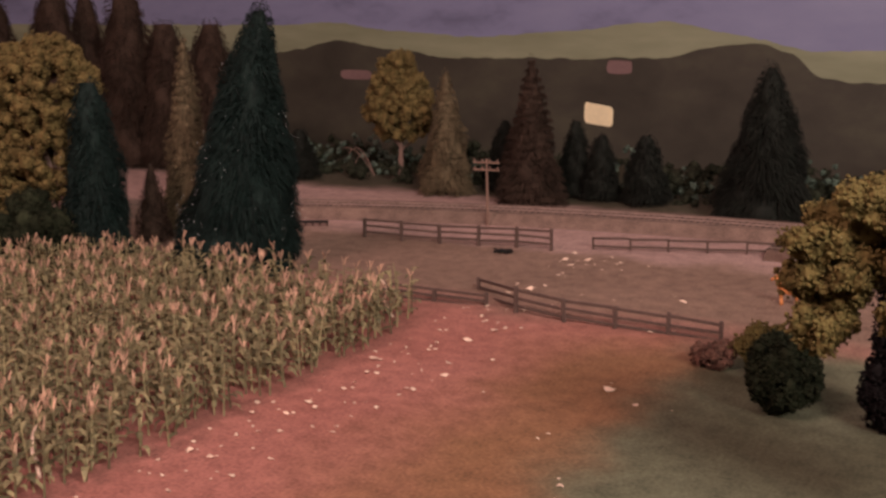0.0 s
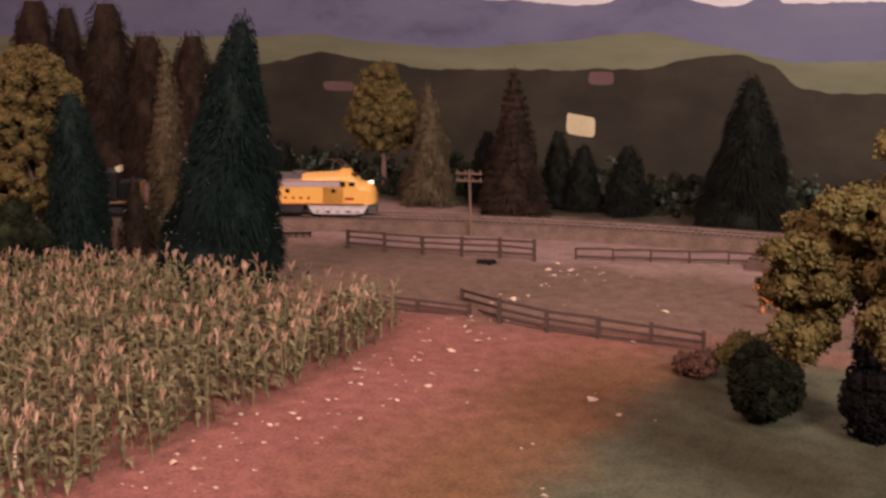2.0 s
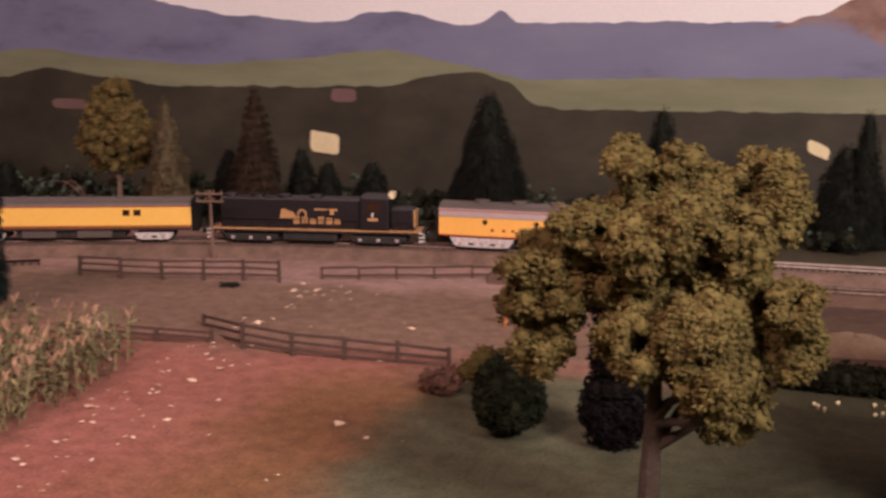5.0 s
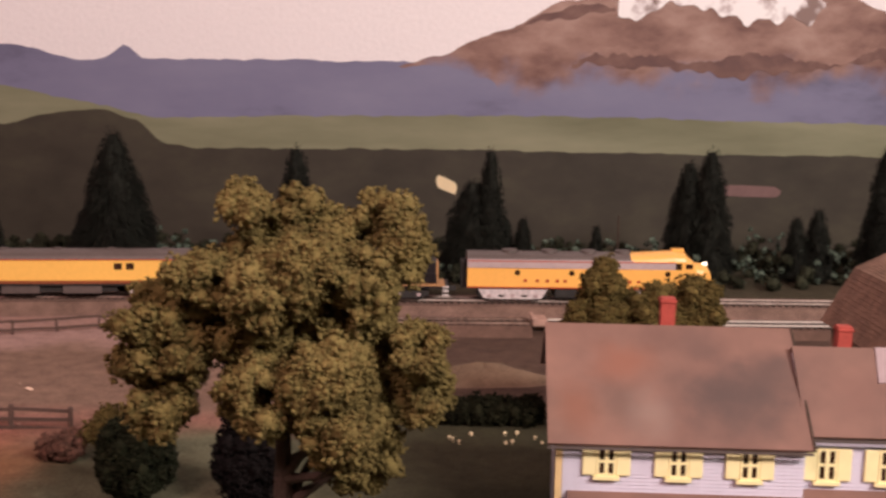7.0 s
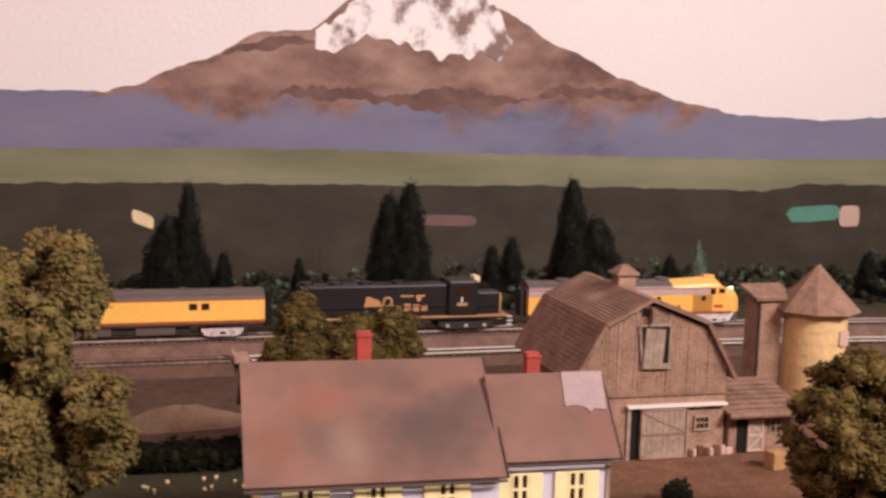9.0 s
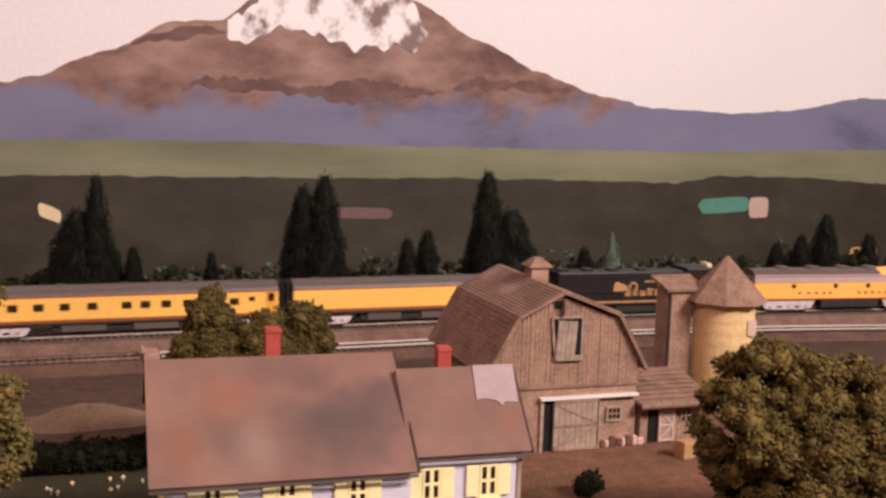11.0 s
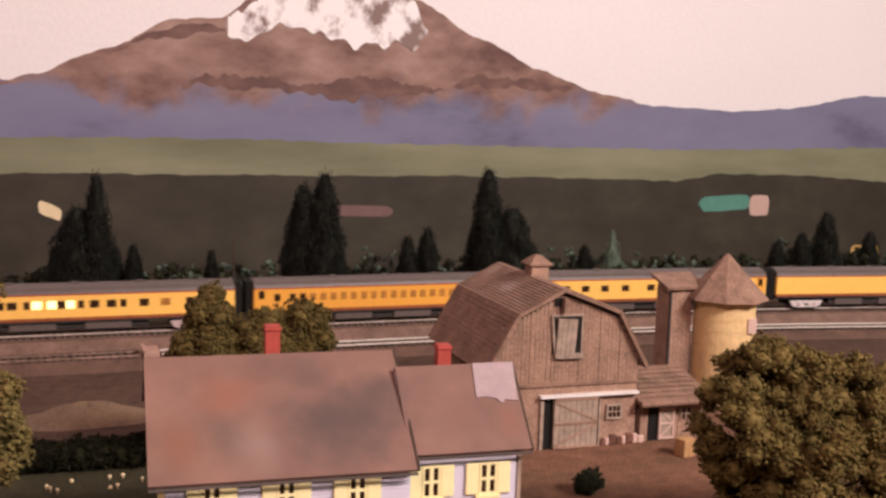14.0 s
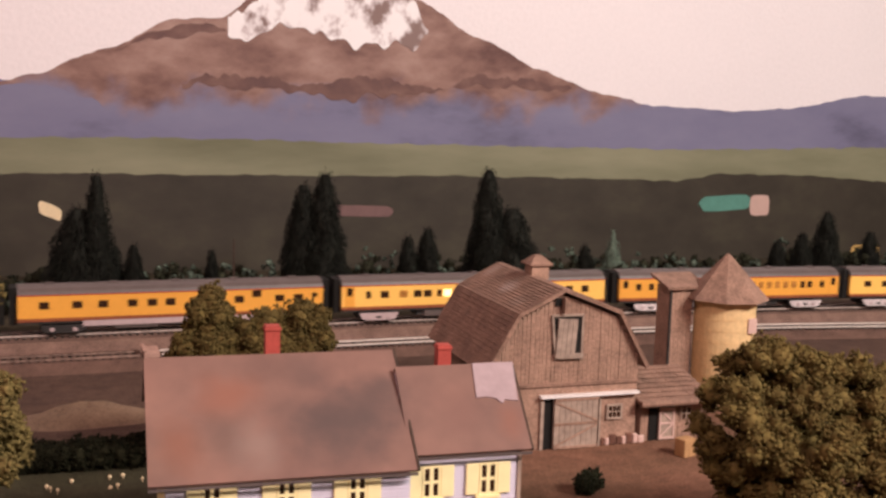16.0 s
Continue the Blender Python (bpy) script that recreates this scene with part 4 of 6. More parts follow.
def corn_field():
    """Rows of dry corn with arching leaves and pale tassels."""
    rng = random.Random(11)
    v, f, tv, tf = [], [], [], []
    x = -1.0
    while x < -0.452:
        y = 0.16
        while y < 0.685:
            px, py = x + rng.gauss(0, 0.0038), y + rng.gauss(0, 0.0038)
            h = rng.uniform(0.028, 0.040)
            if rng.random() < 0.94 and px + 0.25 * max(0, py - 0.6) < -0.45:
                lx, ly = rng.gauss(0, 0.0022), rng.gauss(0, 0.0022)
                k = len(v)
                for z, w in ((0, 0.0007), (h, 0.0004)):
                    for a in (0, 2.09, 4.19):
                        v.append((px + lx * z / h + w * math.cos(a), py + ly * z / h + w * math.sin(a), z))
                f += [(k, k + 1, k + 4, k + 3), (k + 1, k + 2, k + 5, k + 4), (k + 2, k, k + 3, k + 5)]
                a = rng.uniform(0, 6.28)
                for j in range(7):
                    a += math.pi + rng.gauss(0, 0.5)
                    z0 = h * (0.15 + 0.12 * j)
                    L = rng.uniform(0.007, 0.013) * (1.1 - 0.05 * j)
                    c, s = math.cos(a), math.sin(a)
                    w = rng.uniform(0.0011, 0.0024)
                    k = len(v)
                    up = rng.uniform(0.2, 0.9)
                    for u, dz, ww in ((0, 0, 0.6), (0.45, up * 0.55, 1.0), (0.8, up * 0.5, 0.7)):
                        bx, by = px + lx * z0 / h + c * L * u, py + ly * z0 / h + s * L * u
                        v += [(bx - s * w * ww, by + c * w * ww, z0 + L * dz), (bx + s * w * ww, by - c * w * ww, z0 + L * dz)]
                    v.append((px + c * L, py + s * L, z0 + L * (up * 0.2 - 0.15)))
                    f += [(k, k + 1, k + 3, k + 2), (k + 2, k + 3, k + 5, k + 4), (k + 4, k + 5, k + 6)]
                if rng.random() < 0.45 + 0.9 * noise.noise((px * 14, py * 14, 2)):
                    for j in range(5):
                        a = rng.uniform(0, 6.28)
                        L = rng.uniform(0.004, 0.008)
                        c, s = math.cos(a) * 0.5, math.sin(a) * 0.5
                        k = len(tv)
                        tv += [(px + lx - s * 0.0013, py + ly + c * 0.0013, h - 0.002), (px + lx + s * 0.0013, py + ly - c * 0.0013, h - 0.002), (px + lx + c * L + 0.0005, py + ly + s * L, h + L * 0.8), (px + lx + c * L - 0.0005, py + ly + s * L, h + L * 0.8)]
                        tf.append((k, k + 1, k + 2, k + 3))
            y += 0.0105
        x += 0.0125
    ob = new("corn_field", raw("corn_field", v, f, M_CORN))
    tagged(ob, "dense field of dry olive-tan model corn", "corn", kind="stuff")
    part("tassels", raw("tassels", tv, tf, M_TASSEL), None, ob, "pale pinkish corn tassels")


corn_field()


def litter():
    """Pale husk crumbs on the bare earth."""
    rng = random.Random(5)
    v, f = [], []
    for _ in range(170):
        y = rng.uniform(0.30, 0.95)
        x = rng.uniform(-0.46, -0.22) if rng.random() < 0.33 else -0.448 + abs(rng.gauss(0, 0.036))
        r = rng.uniform(0.0006, 0.0017) * (1.9 if rng.random() < 0.12 else 1)
        a = rng.uniform(0, 6.28)
        k = len(v)
        for j in range(5):
            q = a + 6.28 * j / 5
            e = r * rng.uniform(0.5, 1.4)
            v.append((x + e * math.cos(q) * 1.5, y + e * math.sin(q), 0.0004 + rng.uniform(0, r)))
        v.append((x, y, r * 1.2))
        f += [(k + j, k + (j + 1) % 5, k + 5) for j in range(5)]
    tagged(new("husk_crumbs", raw("husk_crumbs", v, f, M_STRAW)), "pale husk crumbs scattered on the earth", "litter", kind="stuff")


litter()


def straw_twig(x, y, h, seed, label):
    rng = random.Random(seed)
    bm = bmesh.new()
    p = Vector((0, 0, -0.012))
    for i in range(6):
        q = p + Vector((rng.uniform(-0.003, 0.003), rng.uniform(-0.003, 0.003), h / 6))
        tube(bm, p, q, 0.0012, 0.0009, 6)
        if i > 2:
            tube(bm, q, q + Vector((rng.uniform(-0.005, 0.005), 0, 0.002)), 0.0007, 0.0003, 5)
        p = q
    ob = part("straw_stalk", bm, M_STRAW, at=pose(x, y, 0.012))
    return tagged(ob, label, "stalk")


def driftwood(x, y, label):
    bm = bmesh.new()
    pts = [(-0.014, 0.0, 0.010), (-0.007, -0.001, 0.006), (0.0, 0.0, 0.004), (0.008, 0.002, 0.003), (0.016, 0.003, 0.0022)]
    for a, b in zip(pts, pts[1:]):
        tube(bm, a, b, 0.0022, 0.0024, 8)
    tube(bm, (-0.005, -0.001, 0.005), (-0.012, -0.004, 0.0035), 0.0018, 0.0010, 7)
    tube(bm, (-0.014, 0.0, 0.010), (-0.018, 0.001, 0.0085), 0.0020, 0.0010, 7)
    return tagged(part("driftwood", bm, M_DRIFT, at=pose(x, y, 0), smooth=True), label, "branch")


M_DRIFT = mat("pale_driftwood", (0.36, 0.22, 0.19), 0.85, var=0.3, scale=120, fine=500, bump=0.5)
driftwood(-0.088, 0.470, "pale pinkish forked driftwood at the foot of the tree")
straw_twig(-0.484, 0.322, 0.026, 3, "pale broken straw stalk in the corn")
straw_twig(-0.485, 0.672, 0.030, 4, "pale dry stalk at the corn field's corner")

# ---- fences and poles ----


def fence(points, height, label, rails=3, post=0.0016, sink=None):
    """Posts at the points and rails between them."""
    root = thing("rail_fence", pose(points[0][0], points[0][1], 0), label, "fence")
    o = Vector((points[0][0], points[0][1], 0))
    rng = random.Random(int(abs(points[0][0]) * 1000))
    for i, p in enumerate(points):
        q = Vector((p[0], p[1], p[2] if len(p) > 2 else 0)) - o
        part("post", soft(boxm(-post, post, -post, post, -0.003, height + rng.uniform(-0.0008, 0.0012)), 0.0003, 1), M_FENCE, root, at=Matrix.Translation(q) @ pose(0, 0, 0, rng.uniform(-3, 3), rng.uniform(-3, 3), rng.uniform(0, 20)))
    for a, b in zip(points, points[1:]):
        for k in range(rails):
            z = height * (0.28 + 0.62 * k / (rails - 1))
            pa = Vector((a[0], a[1], (a[2] if len(a) > 2 else 0) + z + rng.uniform(-0.0006, 0.0006))) - o
            pb = Vector((b[0], b[1], (b[2] if len(b) > 2 else 0) + z + rng.uniform(-0.0006, 0.0006))) - o
            d = pb - pa
            m = Matrix.Translation((pa + pb) / 2) @ d.to_track_quat("X", "Z").to_matrix().to_4x4()
            part("rail", boxm(-d.length / 2, d.length / 2, -0.0006, 0.0006, -0.0011, 0.0011), M_FENCE, root, at=m)
    return root


fence([(-0.241, 0.730, -0.007), (-0.280, 0.727, -0.005), (-0.320, 0.724, -0.0035), (-0.361, 0.722, -0.002), (-0.405, 0.728), (-0.466, 0.782, -0.011)], 0.021, "brown three-rail fence along the tilled patch")
fence([(-0.435, 0.735, -0.006), (-0.480, 0.728, -0.004), (-0.520, 0.724, -0.003), (-0.56, 0.722, -0.002)], 0.016, "low leaning brown rail fence beside the corn")
fence([(-0.675, 0.921), (-0.630, 0.922), (-0.588, 0.928), (-0.549, 0.938), (-0.511, 0.948), (-0.474, 0.950)], 0.021, "brown three-rail pasture fence")
fence([(-0.440, 0.975), (-0.405, 0.985), (-0.370, 0.997), (-0.335, 1.010), (-0.300, 1.022), (-0.265, 1.03), (-0.225, 1.035)], 0.013, "low weathered fence along the pasture's far side", rails=2, post=0.001)


def telegraph_pole(x, y, h, label):
    root = thing("telegraph_pole", pose(x, y, 0, 0, -1.5, 0), label, "pole")
    part("pole", tube(bmesh.new(), (0, 0, -0.003), (0, 0, h), 0.0017, 0.0012), M_POLE, root)
    for z in (h - 0.004, h - 0.012):
        arm = part("crossarm", boxm(-0.016, 0.016, -0.0018, -0.0006, z - 0.001, z + 0.001), M_POLE, root)
        for i in range(4):
            part("insulator", tube(bmesh.new(), (-0.014 + i * 0.0093, -0.0012, z + 0.001), (-0.014 + i * 0.0093, -0.0012, z + 0.004), 0.0009, 0.0006, 6), M_POLE, arm)


telegraph_pole(-0.588, 1.035, 0.074, "brown wooden telegraph pole with two crossarms")
tagged(part("thin_post", tube(bmesh.new(), (0, 0, -0.002), (0, 0, 0.079), 0.0014, 0.0010), M_BARKD, at=pose(0.227, 1.28, 0)), "thin dark wooden post behind the track", "post")

# ---- animals and small things ----


def horse(x, y, turn, s, material, label, head_up=True):
    bm = bmesh.new()
    bmesh.ops.create_icosphere(bm, subdivisions=3, radius=1, matrix=Matrix.Translation((0, 0, 0.0135)) @ Matrix.Diagonal((0.0095, 0.0035, 0.0042, 1)))
    for px in (-0.0065, 0.0065):
        for py in (-0.0017, 0.0017):
            tube(bm, (px, py, 0.012), (px + 0.0008, py, 0.006), 0.0015, 0.0009, 7)
            tube(bm, (px + 0.0008, py, 0.006), (px, py, 0), 0.0009, 0.0010, 7)
    hz = 0.0225 if head_up else 0.008
    tube(bm, (0.0075, 0, 0.0145), (0.0125, 0, hz), 0.0028, 0.0017, 9)
    tube(bm, (0.0118, 0, hz + 0.0010), (0.0170, 0, hz - 0.0022), 0.0018, 0.0010, 9)
    for py in (-0.0008, 0.0008):
        tube(bm, (0.0118, py, hz + 0.001), (0.0115, py, hz + 0.0034), 0.0006, 0.0001, 5)
    tube(bm, (-0.0092, 0, 0.0145), (-0.0125, 0, 0.006), 0.0010, 0.0004, 6)
    bmesh.ops.scale(bm, vec=(s, s, s), verts=bm.verts[:])
    return tagged(part("horse_figure", bm, material, at=pose(x, y, 0, 0, 0, turn), smooth=True), label, "horse")


M_HORSE = mat("white_horse", (0.80, 0.74, 0.70), 0.6, var=0.1)
M_CHEST = mat("chestnut_horse", (0.65, 0.24, 0.08), 0.6, var=0.15)
horse(-0.240, 0.985, 165, 0.9, M_HORSE, "white model horse in the pasture")
horse(-0.220, 0.850, 175, 0.95, M_CHEST, "orange chestnut model horse in the pasture")


def junk_pile(x, y):
    rng = random.Random(9)
    bm = bmesh.new()
    for _ in range(14):
        box(bm, -0.006, 0.006, -0.0008, 0.0008, 0, 0.0016, turn=pose(rng.uniform(-0.007, 0.007), rng.uniform(-0.003, 0.003), rng.uniform(0.0, 0.003), rng.uniform(-10, 10), rng.uniform(-10, 10), rng.uniform(-40, 40)))
    return tagged(part("scrap_heap", bm, M_SHADEBLK, at=pose(x, y, 0)), "small heap of blackish scrap on the pasture", "heap")


junk_pile(-0.512, 0.92)


def low_trestle(x, y, turn):
    root = thing("low_trestle", pose(x, y, 0, 0, 0, turn), "low blackish timber trestle lying in the pasture", "trestle")
    part("deck", boxm(-0.022, 0.022, -0.003, 0.003, 0.0035, 0.0055), M_SHADEBLK, root)
    for i in range(6):
        part("leg", boxm(-0.020 + i * 0.008, -0.0185 + i * 0.008, -0.0025, 0.0025, 0.0, 0.0035), M_FENCE, root)


low_trestle(-0.765, 0.945, 28)


def bare_branch(x, y, z, seed, label):
    rng = random.Random(seed)
    cu = bpy.data.curves.new("bare_branch", "CURVE")
    cu.dimensions, cu.bevel_depth, cu.bevel_resolution = "3D", 0.0006, 1
    for k in range(3):
        sp = cu.splines.new("POLY")
        sp.points.add(7)
        bend = rng.uniform(0.018, 0.03)
        for i in range(8):
            u = i / 7
            sp.points[i].co = (-0.045 * u * (0.7 + 0.3 * k), 0.004 * k * u, z * 0.15 + bend * math.sin(u * 2.6) + 0.012 * k * u, 1)
    me = bpy.data.meshes.new_from_object(bpy.data.objects.new("tmp", cu))
    me.materials.append(M_BARK)
    ob = new("bare_branch", me)
    ob.matrix_basis = pose(x, y, 0)
    return tagged(ob, label, "branch")


bare_branch(-0.865, 1.235, 0.06, 2, "thin bare arching branches beside the ochre tree")

# ---- farmhouse ----


def slab(bm, a, b, c, d, t):
    """A sheet with corners a b c d (counter-clockwise from above) and thickness t below."""
    n = (Vector(b) - Vector(a)).cross(Vector(d) - Vector(a)).normalized() * t
    top = [bm.verts.new(p) for p in (a, b, c, d)]
    low = [bm.verts.new(Vector(p) - n) for p in (a, b, c, d)]
    bm.faces.new(top)
    bm.faces.new(low[::-1])
    for i in range(4):
        j = (i + 1) % 4
        bm.faces.new((top[j], top[i], low[i], low[j]))
    return bm


def sash_window(root, x, y, z, w, h, shut=True):
    """A four-light sash window in a lilac wall that faces -y, with cream shutters."""
    win = part("window", boxm(x - w / 2, x + w / 2, y - 0.0006, y + 0.001, z, z + h), M_GLASS, root)
    fr = bmesh.new()
    e = 0.0012
    for a in ((x - w / 2 - e, x - w / 2, z - e, z + h + e), (x + w / 2, x + w / 2 + e, z - e, z + h + e), (x - w / 2, x + w / 2, z + h, z + h + e), (x - w / 2, x + w / 2, z - e, z), (x - 0.0010, x + 0.0010, z, z + h)):
        box(fr, a[0], a[1], y - 0.0014, y, a[2], a[3])
    box(fr, x - w / 2, x + w / 2, y - 0.0015, y, z + h * 0.5 - 0.0007, z + h * 0.5 + 0.0007)
    part("window_frame", fr, M_SHUT, win)
    part("window_sill", boxm(x - w / 2 - 0.003, x + w / 2 + 0.003, y - 0.0024, y, z - 0.0030, z - 0.0012), M_SHUT, win)
    if shut:
        for s in (-1, 1):
            c = x + s * (w / 2 + e + 0.0037)
            bm = soft(boxm(c - 0.0036, c + 0.0036, y - 0.0013, y, z - 0.001, z + h + 0.001), 0.0004, 1)
            part("shutter", bm, M_SHUT, win, "cream wooden shutter")


def clapboards(root, x0, x1, y, z0, z1, step=0.0019):
    """Lapped boards on a wall that faces -y, each a piece of its own on one mesh."""
    me = mesh_of("clapboard", slab(bmesh.new(), (x0, y - 0.0007, 0), (x1, y - 0.0007, 0), (x1, y - 0.0001, step), (x0, y - 0.0001, step), 0.0004), M_SIDING)
    for k in range(int((z1 - z0) / step)):
        part("clapboard", me, None, root, at=pose(0, 0, z0 + k * step))


def gable_block(root, x0, x1, y0, y1, ym, eave, ridge, over, side):
    """Walls and a pitched roof of one wing; ridge along x at ym, the back slope shorter than the front."""
    slope = (ridge - eave) / (ym - y0)
    back = ridge - slope * (y1 - ym)
    bm = prism(bmesh.new(), [(y0, 0), (y1, 0), (y1, back), (ym, ridge - 0.0015), (y0, eave)], "x", x0, x1)
    part("wall", bm, M_SIDING, root)
    clapboards(root, x0, x1, y0, 0.001, eave - 0.0005)
    t = 0.0018
    for s, ye, ze in ((-1, y0 - over, eave - slope * over), (1, y1 + 0.004, back - slope * 0.004)):
        c = [(x0 - side[0], ye, ze + t), (x1 + side[1], ye, ze + t), (x1 + side[1], ym, ridge + t), (x0 - side[0], ym, ridge + t)]
        bm = slab(bmesh.new(), *(c if s < 0 else c[::-1]), t)
        part("roof", bm, M_ROOF, root, "rust-brown weathered roof sheet")
    ze = eave - slope * over
    part("fascia", boxm(x0 - side[0], x1 + side[1], y0 - over - 0.0008, y0 - over + 0.0004, ze - 0.0008, ze + 0.0004), M_GREY, root, "grey gutter board")


def chimney(root, x, y, z0, z1, w):
    bm = boxm(x - w / 2, x + w / 2, y - w / 2, y + w / 2, z0, z1)
    part("chimney", bm, M_BRICK, root, "red brick chimney")
    part("chimney_cap", soft(boxm(x - w * 0.58, x + w * 0.58, y - w * 0.58, y + w * 0.58, z1 - 0.0025, z1 - 0.0008), 0.0003, 1), M_BRICK, root)


def farmhouse():
    spin = Matrix.Translation((0.0535, 0.5228, 0)) @ pose(0, 0, 0, 0, 0, -4.0) @ Matrix.Translation((-0.0535, -0.5228, 0))
    root = thing("farmhouse", spin, "two-storey lilac farmhouse with a rust-brown roof and cream shutters", "house")
    gable_block(root, 0.0615, 0.1812, 0.5298, 0.615, 0.581, 0.0657, 0.1078, 0.0070, (0.008, 0.0021))
    # thin dark strip added as the main roof's contact shadow on the wing
    bm = slab(bmesh.new(), (0.1834, 0.5224, 0.0622), (0.1845, 0.5224, 0.0622), (0.1845, 0.581, 0.1102), (0.1834, 0.581, 0.1102), 0.0022)
    part("verge_shade", bm, M_BARKD, root, "dark strip imitating the contact shadow along the roof verge")
    gable_block(root, 0.1814, 0.2405, 0.5365, 0.600, 0.5673, 0.0702, 0.1016, 0.0056, (0.0, 0.0059))
    # same added shadow strip at the wing's outer verge
    bm = slab(bmesh.new(), (0.2465, 0.5307, 0.0664), (0.2475, 0.5307, 0.0664), (0.2475, 0.5660, 0.1024), (0.2465, 0.5660, 0.1024), 0.0022)
    part("verge_shade", bm, M_BARKD, root, "dark strip imitating the contact shadow along the roof verge")
    for x in (0.0832, 0.1189, 0.1540):
        sash_window(root, x, 0.5290, 0.0450, 0.0070, 0.0128)
    for x in (0.1938, 0.2243):
        sash_window(root, x, 0.5357, 0.0432, 0.0072, 0.0147)
    for x in (0.0832, 0.1189, 0.1540, 0.1938, 0.2243):
        sash_window(root, x, 0.5290 if x < 0.17 else 0.5357, 0.012, 0.0062, 0.0150, False)
    part("corner_board", boxm(0.0580, 0.0613, 0.5290, 0.5330, 0.0, 0.061), M_SILO, root)
    part("corner_board", boxm(0.2405, 0.2425, 0.5350, 0.5370, 0.0, 0.064), M_TRIM, root)
    bm = slab(bmesh.new(), (0.064, 0.506, 0.0285), (0.246, 0.506, 0.0285), (0.246, 0.5365, 0.0375), (0.064, 0.5365, 0.0375), 0.0015)
    part("porch_roof", bm, M_ROOF, root, "rust-brown porch roof")
    for i in range(6):
        x = 0.067 + i * 0.0352
        part("porch_post", boxm(x - 0.001, x + 0.001, 0.508, 0.510, 0.0, 0.0285), M_WHITE, root)
    chimney(root, 0.1192, 0.587, 0.092, 0.1236, 0.0076)
    chimney(root, 0.2092, 0.573, 0.082, 0.1135, 0.0072)
    # bare lilac patch where the roofing of the wing has come away, with a torn lower edge
    z = lambda y: 0.0645 + 1.019 * (y - 0.5309) + 0.0028
    lip = [(0.2222, 0.5520), (0.2275, 0.5524), (0.2330, 0.5515), (0.2358, 0.5492), (0.2378, 0.5508), (0.2448, 0.5502)]
    bm = bmesh.new()
    top = [bm.verts.new((x, y, z(y))) for x, y in lip + [(0.2470, 0.5668), (0.2240, 0.5668)]]
    low = [bm.verts.new((v.co.x, v.co.y + 0.0006, v.co.z - 0.0006)) for v in top]
    bm.faces.new(top)
    bm.faces.new(low[::-1])
    for i in range(len(top)):
        k = (i + 1) % len(top)
        bm.faces.new((top[k], top[i], low[i], low[k]))
    part("roof_patch", bm, M_PATCH, root, "bare lilac patch on the roof")
    return root


farmhouse()


# ---- barn, shed and silo ----


